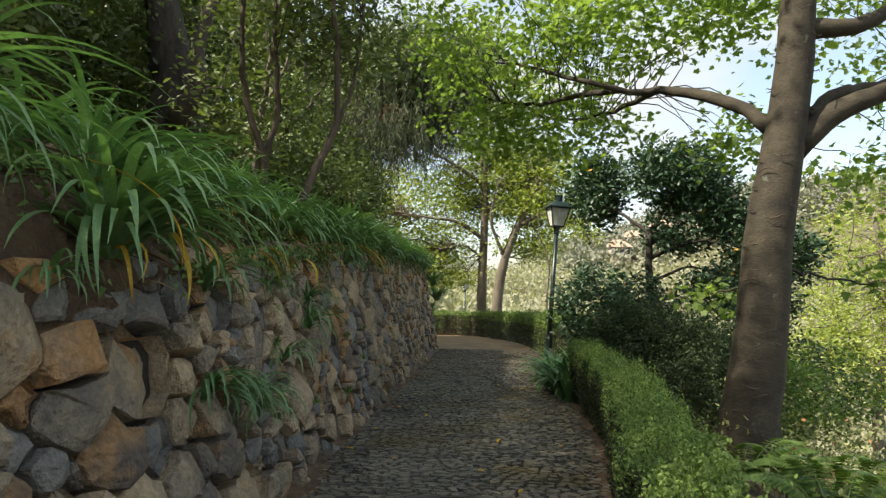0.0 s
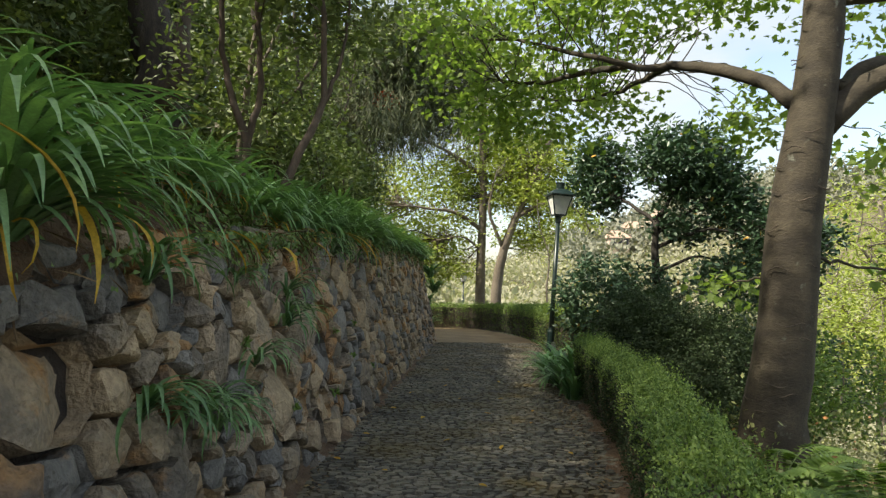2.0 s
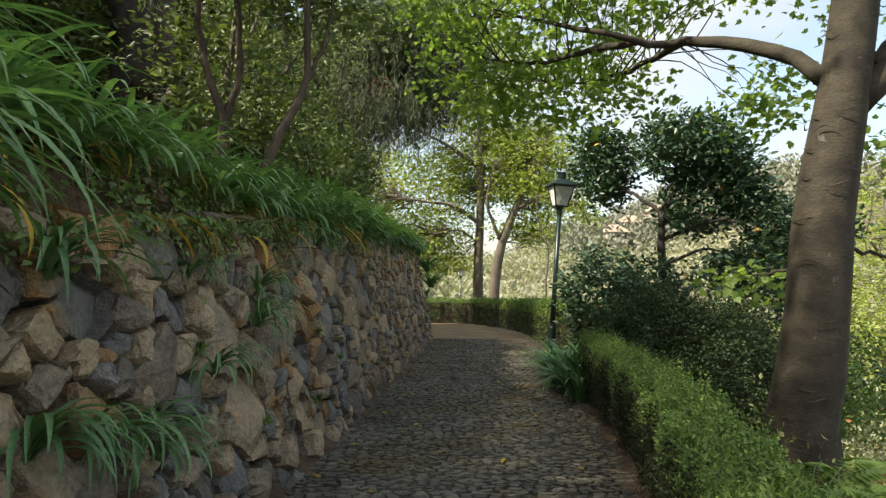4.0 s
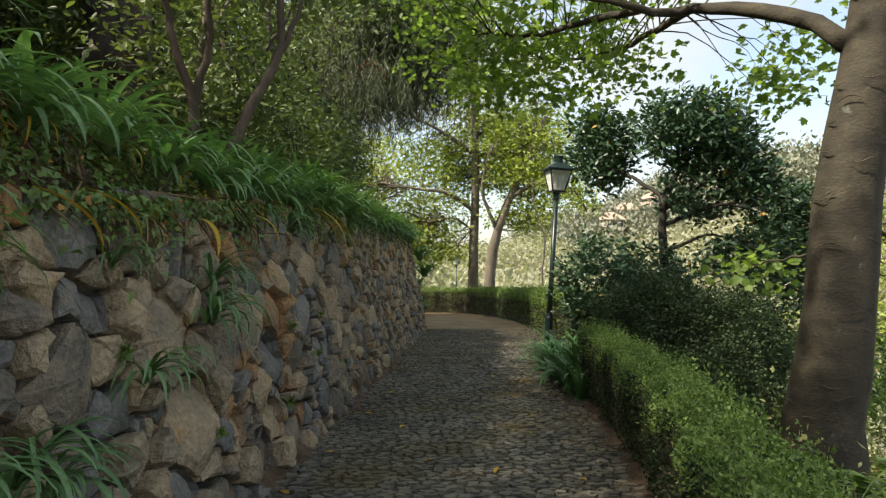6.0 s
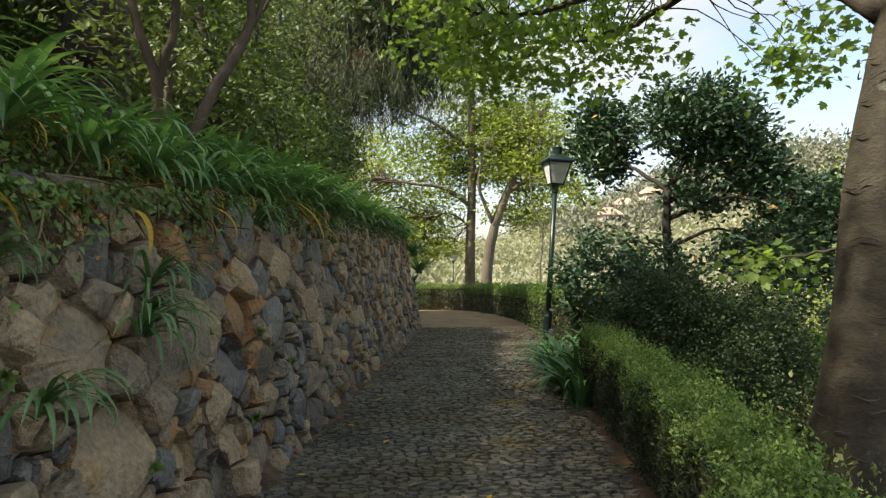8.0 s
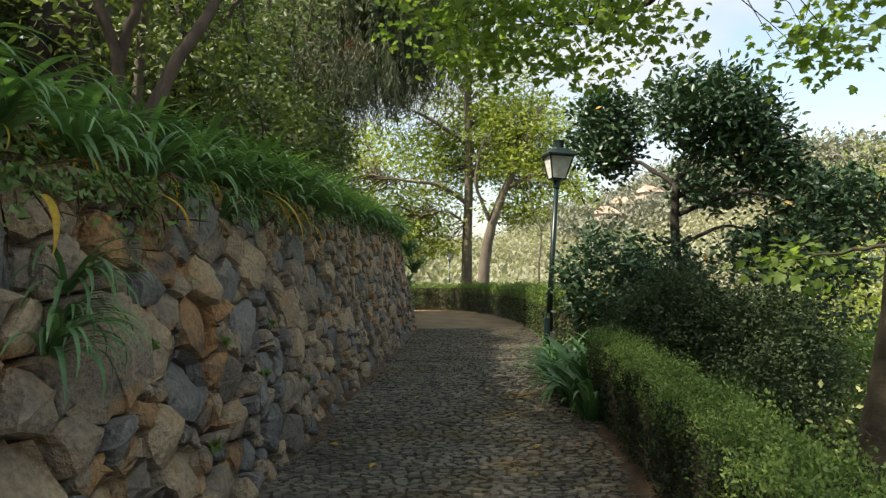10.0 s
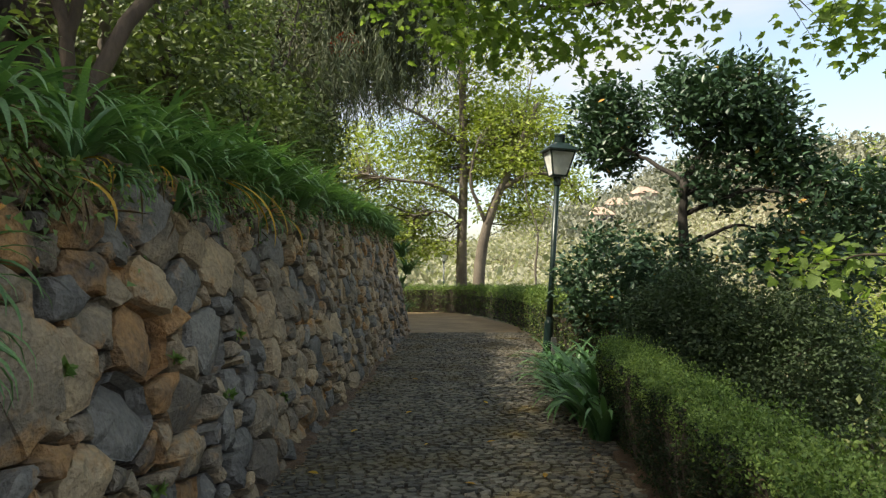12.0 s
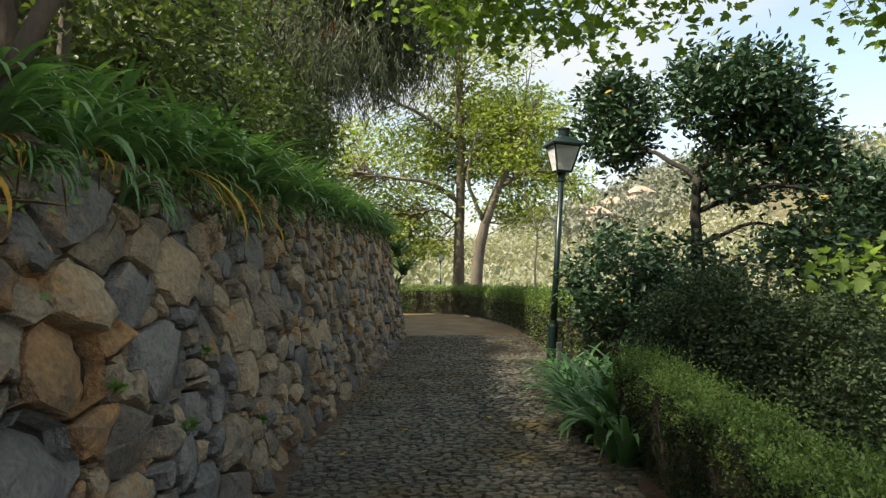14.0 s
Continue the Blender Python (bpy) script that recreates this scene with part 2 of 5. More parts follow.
gl.new(gnoise.outputs["Fac"], gramp.inputs["Fac"])
gl.new(gramp.outputs["Color"], gb.inputs["Base Color"])


# ---------------------------------------------------------------- building helpers
def mesh_data(name, verts, faces, material, smooth=False):
    me = bpy.data.meshes.new(name)
    v = np.asarray(verts, float)
    if isinstance(faces, np.ndarray):
        n, k = faces.shape
        me.vertices.add(len(v))
        me.vertices.foreach_set("co", v.ravel())
        me.loops.add(n * k)
        me.loops.foreach_set("vertex_index", faces.ravel().astype(np.int32))
        me.polygons.add(n)
        me.polygons.foreach_set("loop_start", np.arange(0, n * k, k, dtype=np.int32))
        me.update(calc_edges=True)
        me.validate()
    else:
        me.from_pydata([tuple(p) for p in v], [], faces)
    me.materials.append(material)
    if smooth:
        me.polygons.foreach_set("use_smooth", [True] * len(me.polygons))
    me.update()
    return me


def part(name, verts, faces, material, parent=None, label="", smooth=False):
    ob = new(name, mesh_data(name, verts, faces, material, smooth))
    ob.parent = parent
    if label:
        ob["label"] = label
    return ob


class Pile:
    """Gathers pieces of one mesh: lists of vertices and faces."""
    def __init__(self):
        self.v, self.f, self.n = [], [], 0

    def add(self, v, f):
        self.v.append(np.asarray(v, float))
        self.f += [tuple(i + self.n for i in q) for q in f]
        self.n += len(v)

    def arrays(self):
        return np.concatenate(self.v), self.f


def ring_tube(points, radii, sides=8, rough=0.0, rng=None, cap=True):
    """A tapered tube along points."""
    p = np.asarray(points, float)
    r = np.asarray(radii, float)
    n = len(p)
    tang = np.gradient(p, axis=0)
    tang /= np.linalg.norm(tang, axis=1)[:, None] + 1e-9
    ref = np.array([0, 0, 1.0]) if abs(tang[:, 2]).mean() < 0.8 else np.array([1.0, 0, 0])
    a = np.cross(tang, ref)
    a /= np.linalg.norm(a, axis=1)[:, None] + 1e-9
    b = np.cross(tang, a)
    th = np.arange(sides) * 2 * np.pi / sides
    rr = np.repeat(r[:, None], sides, 1)
    if rough and rng is not None:
        rr = rr * (1 + rng.normal(0, rough, (n, sides)))
    v = p[:, None] + rr[..., None] * (np.cos(th)[None, :, None] * a[:, None] + np.sin(th)[None, :, None] * b[:, None])
    f = [(i * sides + j, i * sides + (j + 1) % sides, (i + 1) * sides + (j + 1) % sides, (i + 1) * sides + j) for i in range(n - 1) for j in range(sides)]
    if cap:
        f += [tuple(range(sides))[::-1], tuple((n - 1) * sides + j for j in range(sides))]
    return v.reshape(-1, 3), f


def curve_through(points, n):
    """A smooth line of n points through the given ones."""
    p = np.asarray(points, float)
    if len(p) == 2:
        return p[0] + (p[1] - p[0]) * np.linspace(0, 1, n)[:, None]
    q = np.vstack([2 * p[0] - p[1], p, 2 * p[-1] - p[-2]])
    out = []
    for u in np.linspace(0, len(p) - 1 - 1e-6, n):
        i, t = int(u), u - int(u)
        a, b, c, d = q[i:i + 4]
        out.append(0.5 * (2 * b + (c - a) * t + (2 * a - 5 * b + 4 * c - d) * t * t + (3 * b - a - 3 * c + d) * t ** 3))
    return np.array(out)


def limb(points, r0, r1, n=16, sides=10, rng=None, rough=0.03, wobble=0.0):
    p = curve_through(points, n)
    if wobble and rng is not None:
        p[1:-1] += rng.normal(0, wobble, (n - 2, 3))
    return ring_tube(p, np.linspace(r0, r1, n), sides, rough, rng)


def box_mesh(lo, hi, bevel=0.0):
    bm = bmesh.new()
    bmesh.ops.create_cube(bm, size=1)
    lo, hi = Vector(lo), Vector(hi)
    for v in bm.verts:
        v.co = Vector([lo[i] + (v.co[i] + 0.5) * (hi[i] - lo[i]) for i in range(3)])
    if bevel:
        bmesh.ops.bevel(bm, geom=bm.edges[:], offset=bevel, segments=2, affect="EDGES", profile=0.5)
    vs, fs = np.array([v.co[:] for v in bm.verts]), [tuple(v.index for v in f.verts) for f in bm.faces]
    bm.free()
    return vs, fs


def lathe(profile, sides=20):
    """Turns (radius, height) pairs about z."""
    th = np.arange(sides) * 2 * np.pi / sides
    v = [(r * math.cos(a), r * math.sin(a), z) for r, z in profile for a in th]
    n = len(profile)
    f = [(i * sides + j, i * sides + (j + 1) % sides, (i + 1) * sides + (j + 1) % sides, (i + 1) * sides + j) for i in range(n - 1) for j in range(sides)]
    f += [tuple(range(sides))[::-1], tuple((n - 1) * sides + j for j in range(sides))]
    return np.array(v), f


def unit(v):
    return v / (np.linalg.norm(v, axis=-1, keepdims=True) + 1e-9)


def frames(axis, normal):
    """Turning matrices whose y runs along axis and whose z is nearest to normal."""
    y = unit(axis)
    x = unit(np.cross(y, normal))
    z = np.cross(x, y)
    return np.stack([x, y, z], axis=-1)


def scatter(template, P, R, S):
    """Copies of a small template (verts, faces of one size) at places P, turns R and sizes S, as one mesh."""
    tv, tf = np.asarray(template[0], float), np.asarray(template[1])
    S = np.asarray(S, float)
    S3 = S[:, None] if S.ndim == 1 else S
    v = np.einsum("nij,nkj->nki", R, tv[None] * S3[:, None, :]) + P[:, None]
    f = tf[None] + (np.arange(len(P)) * len(tv))[:, None, None]
    return v.reshape(-1, 3), f.reshape(-1, tf.shape[1])


# leaf outlines, one long, base at the origin, along y
SMALL_LEAF = ([(0, 0, 0), (0.28, 0.5, 0.08), (0, 1, 0), (-0.28, 0.5, 0.08)], [(0, 1, 2), (0, 2, 3)])
OVAL_LEAF = ([(0, 0, 0), (0.2, 0.3, 0.05), (0.19, 0.65, 0.04), (0, 1, -0.06), (-0.19, 0.65, 0.04), (-0.2, 0.3, 0.05)], [(0, 1, 2, 3), (0, 3, 4, 5)])
_half = [(0.30, 0.0), (0.50, 0.20), (0.36, 0.26), (0.60, 0.60), (0.28, 0.52), (0.20, 0.78)]
_ring = [(0, 0)] + _half + [(0, 1.0)] + [(-x, y) for x, y in _half[::-1]]
MAPLE_LEAF = ([(x, y, 0.10 * abs(x) - 0.12 * y * y) for x, y in _ring] + [(0, 0.35, -0.03)],
              [(i, (i + 1) % len(_ring), len(_ring)) for i in range(len(_ring))])
IVY_LEAF = ([(0, 0, 0), (0.42, 0.02, 0.03), (0.26, 0.42, 0.02), (0, 1, -0.05), (-0.26, 0.42, 0.02), (-0.42, 0.02, 0.03)], [(0, 1, 2, 3), (0, 3, 4, 5)])
NEEDLE = ([(-0.04, 0, 0), (0.04, 0, 0), (0.05, 0.6, 0.03), (0, 1, -0.02), (-0.05, 0.6, 0.03)], [(0, 1, 2, 3, 4)])


def leaf_turns(rng, n, up=0.8, droop=0.15, out=None, pull=0.8):
    """Leaf poses that face mostly up, with axes spread about, or drawn towards the ways in out."""
    ax = rng.normal(0, 1, (n, 3))
    ax[:, 2] = ax[:, 2] * 0.5 - droop
    if out is not None:
        ax = unit(ax) + pull * out
    nm = rng.normal(0, 1, (n, 3)) * (1 - up * 0.6) + np.array([0, 0, up])
    return frames(ax, nm)


def in_ellipsoid(rng, n, centre, radii, shell=0.0):
    d = unit(rng.normal(0, 1, (n, 3)))
    r = (shell ** 3 + (1 - shell ** 3) * rng.random(n)) ** (1 / 3)
    return np.array(centre) + d * r[:, None] * np.array(radii)


def clusters(rng, centres, per, spread, size, flat=0.5):
    """Leaf places round each centre, and the way out from the centre."""
    c = np.repeat(centres, per, axis=0)
    off = rng.normal(0, 1, c.shape) * spread * np.array([1, 1, flat])
    return c + off, unit(off), size * rng.uniform(0.6, 1.25, len(c))


def twigs(rng, pile, centres, skeleton, r0=0.012, sag=0.12, sides=4):
    """Thin twigs from the nearest point of the skeleton to each cluster."""
    sk = np.asarray(skeleton)
    for c in centres:
        d = np.linalg.norm(sk - c, axis=1) + 0.6 * np.maximum(0, sk[:, 2] - c[2] - 0.3)
        a = sk[rng.choice(np.argsort(d)[:8])]
        l = np.linalg.norm(c - a)
        m1 = a + (c - a) * 0.35 + np.array([0, 0, sag * l * 0.6]) + rng.normal(0, 0.06 * l, 3)
        m2 = a + (c - a) * 0.7 + np.array([0, 0, sag * l * 0.5]) + rng.normal(0, 0.06 * l, 3)
        pile.add(*ring_tube(curve_through([a, m1, m2, c], 8), np.linspace(r0 * (0.5 + l * 0.4), r0 * 0.22, 8), sides, cap=False))


# ---------------------------------------------------------------- the lie of the land
def lane_z(y):
    return 0.04 - 0.0415 * y


def wall_foot(y):
    return float(np.interp(y, [-4, 6, 8, 10.6, 13.7, 20.5, 24], [-0.94, -0.95, -0.90, -0.80, -0.74, -0.60, -0.9]))


def wall_top(y):
    return float(np.interp(y, [-4, 0, 2.4, 3.3, 4.2, 5.0, 7, 10, 15, 22], [0.95, 1.10, 1.26, 1.37, 1.49, 1.53, 1.66, 1.76, 1.80, 1.74]))


def wall_point(s, h, out=0.0):
    """A point of the wall's battered face: s along the lane, h above it, out from the face."""
    return (wall_foot(s) - 0.19 * h + 0.98 * out, s, lane_z(s) + h + 0.19 * out)


def bank_z(x, y):
    """The planted bank above the wall; x to its left."""
    top = wall_top(y)
    edge = wall_foot(y) - 0.19 * (top - lane_z(y)) - 0.01 + 0.05 * math.exp(-((y - 2.2) / 0.5) ** 2)
    d = edge - x
    rise = float(np.interp(y, [3.0, 4.6, 7.0, 9.0], [0.42, 0.32, 0.16, 0.20]))
    return top - 0.04 + rise * min(max(d, 0) / 0.20, 1) + 0.32 * max(0, d - 0.20)


def slope_z(x, y):
    """The ground to the right of and beyond the lane."""
    z = lane_z(min(y, 33)) - 0.05
    z -= 0.36 * min(max(0, x - 2.1), 2.8) + 0.42 * min(max(0, x - 5.3), 18) + 0.1 * max(0, x - 23.3)
    far = float(np.interp(y, [33, 42, 90, 150, 190, 300, 600, 3000], [-1.5, -4.8, -1.5, 3.6, 5.0, -4, -30, -34]))
    far += min(1, max(0, (y - 45) / 80)) * (0.22 * min(max(0, x - 10), 60) + 0.35 * min(max(0, x - 46), 14)) * min(1, max(0, (420 - y) / 160))
    far += 0.9 * math.sin(x * 0.17) * math.sin(y * 0.13) * min(1, max(0, y - 40) / 30)
    k = min(1, max(0, (y - 33) / 14))
    k = k * k * (3 - 2 * k)
    return z * (1 - k) + far * k + 0.06 * math.sin(2.1 * x + y) * min(1, max(0, x - 2.5)) * (1 - k)



# ---------------------------------------------------------------- ground
def grid_sheet(name, xs, ys, height, material, label):
    v = [(x, y, height(x, y)) for y in ys for x in xs]
    w = len(xs)
    f = [(j * w + i, j * w + i + 1, (j + 1) * w + i + 1, (j + 1) * w + i) for j in range(len(ys) - 1) for i in range(w - 1)]
    return tagged(part(name, v, f, material, None, "", True), label, name.replace("_", " "), kind="structure")


def land_z(x, y):
    e = wall_foot(min(y, 24)) - 0.3
    lo, hi = slope_z(max(x, -2), y) - (0.12 if e < x < 2.2 else 0), None
    if x > e or y > 30:
        return lo
    hi = lane_z(y) + 0.1 if x > e - 0.25 else bank_z(x, min(y, 22)) - 0.12
    k = min(1, max(0, (y - 21) / 5))
    return hi * (1 - k) + (lo + 0.5) * k


gx = np.concatenate([-np.geomspace(160, 4, 14), np.arange(-3.5, 12, 0.35), np.geomspace(12.5, 1500, 46)])
gy = np.concatenate([-np.geomspace(120, 6, 8), np.arange(-5, 36, 0.6), np.geomspace(37, 3000, 60)])
ground = grid_sheet("ground", gx, gy, land_z, FLOORING, "brown leaf-strewn slope falling away to a hazy valley")

# the lane: a bed of sandy joints under the cobbles, earth beyond them
lane_y = np.arange(-4, 20.6, 0.4)
lane_v, lane_f = [], []
for y in lane_y:
    for u in np.linspace(0, 1, 9):
        x0, x1 = wall_foot(y) - 0.05, float(np.interp(y, [-4, 4.5, 9, 16, 20], [1.2, 1.35, 1.8, 2.6, 2.7]))
        lane_v.append((x0 + (x1 - x0) * u, y, lane_z(y) - 0.012))
for j in range(len(lane_y) - 1):
    for i in range(8):
        lane_f.append((j * 9 + i, j * 9 + i + 1, j * 9 + i + 10, j * 9 + i + 9))
pavement = tagged(part("pavement", lane_v, lane_f, MOSSJOINT, None, "", True), "worn dark cobbled lane with mossy sandy joints", "pavement", kind="structure")
rd_v, rd_f, rd_n = [], [], 0
for j, y in enumerate(np.arange(20.2, 31.5, 0.5)):
    x0 = float(np.interp(y, [20, 22, 24, 27, 32], [-0.75, -1.2, -2.5, -6, -14]))
    x1 = float(np.interp(y, [20, 23, 27, 30.5, 32], [2.6, 2.5, 1.9, 0.9, -1]))
    for u in np.linspace(0, 1, 9):
        rd_v.append((x0 + (x1 - x0) * u, y, lane_z(y) + 0.004 + 0.012 * math.sin(3 * u + y)))
    if j:
        rd_f += [((j - 1) * 9 + i, (j - 1) * 9 + i + 1, j * 9 + i + 1, j * 9 + i) for i in range(8)]
tagged(part("road", rd_v, rd_f, DIRT, None, "", True), "pale trodden earth path bending round the wall", "path", kind="structure")

vg_v, vg_f = [], []
for j, y in enumerate(np.arange(-4, 20.2, 0.3)):
    x0 = float(np.interp(y, [-4, 4.5, 9, 16, 20], [0.75, 1.14, 1.70, 2.40, 2.5])) + 0.03 * math.sin(y * 5)
    for u in np.linspace(0, 1, 6):
        vg_v.append((x0 + u * 0.9, y, lane_z(y) + 0.004 + 0.03 * min(u * 4, 1) + 0.012 * math.sin(9 * y + 7 * u)))
    if j:
        vg_f += [((j - 1) * 6 + i, (j - 1) * 6 + i + 1, j * 6 + i + 1, j * 6 + i) for i in range(5)]
tagged(part("verge", vg_v, vg_f, SOIL, None, "", True), "dark soil verge under the hedge beside the cobbles", "verge", kind="structure")

ft_v, ft_f = [], []
for j, y in enumerate(np.arange(-3, 20.5, 0.15)):
    w = 0.07 + 0.045 * math.sin(y * 3.1) + 0.03 * math.sin(y * 9.7 + 1)
    for u, h in ((0, 0.07), (0.35, 0.035), (0.75, 0.02), (1, -0.004)):
        ft_v.append((wall_foot(y) - 0.03 + u * (w + 0.05), y, lane_z(y) + h + 0.01 * math.sin(13 * y + 5 * u)))
    if j:
        ft_f += [((j - 1) * 4 + i, (j - 1) * 4 + i + 1, j * 4 + i + 1, j * 4 + i) for i in range(3)]
tagged(part("earth_edge", ft_v, ft_f, SOIL, None, "", True), "reddish earth washed up along the foot of the wall", "earth", kind="structure")

# ---------------------------------------------------------------- the dry stone wall
wall_rng = np.random.default_rng(5)
wy = np.arange(-4, 21.4, 0.4)
wv, wf = [], []
for y in wy:
    H = wall_top(y) - lane_z(y)
    for h, o in ((-0.2, -0.09), (H * 0.5, -0.09), (H - 0.06, -0.09), (H - 0.06, -0.5), (H * 0.5, -0.6), (-0.2, -0.6)):
        wv.append(wall_point(y, h, o))
for j in range(len(wy) - 1):
    for i in range(6):
        wf.append((j * 6 + i, (j + 1) * 6 + i, (j + 1) * 6 + (i + 1) % 6, j * 6 + (i + 1) % 6))
wf += [tuple(range(6)), tuple((len(wy) - 1) * 6 + i for i in range(5, -1, -1))]
stone_wall = tagged(part("wall_garden", wv, wf, JOINT), "rough dry stone retaining wall of grey and rusty basalt", "wall", kind="structure")

# large stones that stand out: along, height, size
PLAIN = [(2.19, 0.88, 0.129), (2.7, 0.98, 0.202), (2.9, 0.5, 0.093), (2.98, 0.74, 0.085), (3.09, 0.91, 0.094), (3.89, 0.84, 0.069), (3.92, 1.06, 0.067),
         (3.97, 1.27, 0.071), (4.03, 0.69, 0.076), (4.04, 0.97, 0.177), (4.32, 0.98, 0.117), (4.38, 0.59, 0.109), (4.67, 1.45, 0.149), (4.7, 1.26, 0.113),
         (4.87, 1.01, 0.228), (5.01, 0.62, 0.233), (5.12, 0.92, 0.11), (5.38, 1.61, 0.119), (5.56, 1.39, 0.119), (5.66, 1.02, 0.265), (6.12, 1.01, 0.161),
         (6.15, 1.47, 0.061), (6.36, 1.19, 0.106), (6.91, 1.32, 0.141), (6.99, 0.48, 0.13), (7.07, 0.7, 0.167), (7.13, 1.56, 0.153), (7.2, 0.88, 0.092),
         (7.45, 1.22, 0.082), (7.85, 1.43, 0.189), (8.11, 1.06, 0.155), (8.16, 0.42, 0.172), (8.65, 1.09, 0.166), (8.67, 0.75, 0.171), (9.24, 1.18, 0.152)]
RUSTY = [(1.98, 0.96, 0.06), (2.17, 1.07, 0.112), (2.38, 0.72, 0.137), (3.43, 0.85, 0.109), (5.91, 1.52, 0.132), (6.36, 1.39, 0.113), (6.37, 1.6, 0.128),
         (6.62, 0.59, 0.106), (6.75, 1.06, 0.197), (6.81, 0.83, 0.119)]
BLUISH = [(2.03, 0.75, 0.065), (2.13, 1.21, 0.076), (2.43, 1.25, 0.108), (2.71, 0.68, 0.111), (2.75, 1.19, 0.114), (3.13, 1.31, 0.121), (4.12, 1.23, 0.065),
         (4.22, 1.5, 0.15), (4.31, 1.18, 0.096), (4.34, 0.81, 0.114), (5.14, 1.43, 0.094), (6.13, 1.3, 0.065), (6.48, 0.77, 0.2), (6.67, 1.56, 0.081),
         (6.92, 1.72, 0.163), (7.33, 1.34, 0.16), (7.5, 1.01, 0.218), (7.74, 0.31, 0.109), (7.8, 1.22, 0.084), (8.64, 1.55, 0.133)]
seeds = [(s, h, r, k) for k, group in enumerate((PLAIN, RUSTY, BLUISH)) for s, h, r in group]
for trial in range(22000):
    s = wall_rng.uniform(-3.9, 21.3)
    H = wall_top(s) - lane_z(s)
    h = wall_rng.uniform(-0.08, H + 0.03)
    r = wall_rng.choice([0.06, 0.10, 0.135, 0.17], p=[0.16, 0.28, 0.32, 0.24])
    if trial > 18500:
        r = 0.038
    if all(((s - a) / 1.3) ** 2 + (h - b) ** 2 > ((r + c) * 0.90) ** 2 for a, b, c, _k in seeds if abs(s - a) < 0.6):
        k = wall_rng.choice([0, 1, 2], p=[0.74, 0.05, 0.21])
        seeds.append((s, h, r, k))
sd = np.array([(q[0] / 1.3, q[1], q[2]) for q in seeds])


def stone_cell(i):
    """The seed's own cell: a square clipped by the weighted borders to its neighbours."""
    s, h, r = sd[i]
    top = max(h + 0.03, wall_top(s * 1.3) - lane_z(s * 1.3) + 0.02 + 0.05 * math.sin(s * 9.0))
    poly = [np.array(p) for p in ((s - 0.5, max(h - 0.5, -0.1)), (s + 0.5, max(h - 0.5, -0.1)), (s + 0.5, min(h + 0.5, top)), (s - 0.5, min(h + 0.5, top)))]
    near = np.nonzero((abs(sd[:, 0] - s) < 0.8) & (abs(sd[:, 1] - h) < 0.8))[0]
    for j in near:
        if j == i:
            continue
        d = sd[j, :2] - sd[i, :2]
        D = np.linalg.norm(d)
        d = d / D
        lim = D / 2 + (r * r - sd[j, 2] ** 2) / (2 * D)
        lim = min(max(lim, 0.03), D - 0.03)
        out = []
        for a, b in zip(poly, poly[1:] + poly[:1]):
            da, db = (a - sd[i, :2]) @ d - lim, (b - sd[i, :2]) @ d - lim
            if da <= 0:
                out.append(a)
            if da * db < 0:
                out.append(a + (b - a) * da / (da - db))
        poly = out
        if len(poly) < 3:
            return None
    return np.array(poly) * (1.3, 1.0)


def stone_mesh(poly, rng):
    """A rough stone on a cell of the wall: cut corners, worn edge, uneven tilted front."""
    q = []
    for a, b in zip(poly, np.roll(poly, -1, axis=0)):
        cut = rng.uniform(0.02, 0.11)
        edge = b - a
        inward = np.array([-edge[1], edge[0]]) * rng.normal(0.03, 0.06)
        q += [a + edge * cut, a + edge * rng.uniform(0.35, 0.65) + inward, a + edge * (1 - rng.uniform(0.02, 0.11))]
    q = np.array(q)
    keep = [k for k in range(len(q)) if np.linalg.norm(q[k] - q[k - 1]) > 0.014]
    q = q[keep]
    if len(q) < 4:
        return None
    c = q.mean(axis=0)
    size = math.sqrt(max(1e-4, abs(0.5 * np.sum(q[:, 0] * np.roll(q[:, 1], -1) - q[:, 1] * np.roll(q[:, 0], -1)))))
    gap = min(0.2, rng.uniform(0.003, 0.018) / max(size, 0.05) * 2)
    tilt = rng.normal(0, 0.22, 2)
    ridge = rng.uniform(0, 6.28)
    ridge2, split2 = ridge + rng.uniform(1.2, 3.6), rng.uniform(-0.3, 0.4)
    proud = rng.uniform(-0.03, 0.07)
    split = rng.uniform(-0.5, 0.3)
    v, f, m = [], [], len(q)
    own = rng.normal(0, 0.006, (m, 3))
    for scale, out, jit in ((1.0, -0.12, 0), (1.0, 0.0, 1.0), (0.975, 0.020, 1.2), (0.74, 0.034, 0.9)):
        for i, p in enumerate(q):
            d = (p - c) * (scale - gap)
            e = d / max(size, 0.05)
            o = out + own[i, 2] * jit
            if out > 0:
                fall = e @ np.array([math.cos(ridge), math.sin(ridge)]) - split
                fall2 = e @ np.array([math.cos(ridge2), math.sin(ridge2)]) - split2
                o += proud + 0.32 * size * float(tilt @ e) - 0.34 * size * max(0, fall) - 0.30 * size * max(0, fall2)
            e2 = c + d + own[i, :2] * jit
            v.append(wall_point(e2[0], e2[1], o))
    v.append(wall_point(c[0], c[1], 0.037 + proud + rng.normal(0, 0.004) - 0.30 * size * max(0, -split) * 0.7 - 0.25 * size * max(0, -split2) * 0.7))
    for k in range(3):
        f += [(k * m + i, k * m + (i + 1) % m, (k + 1) * m + (i + 1) % m, (k + 1) * m + i) for i in range(m)]
    f += [(3 * m + i, 3 * m + (i + 1) % m, 4 * m) for i in range(m)]
    return np.array(v), f


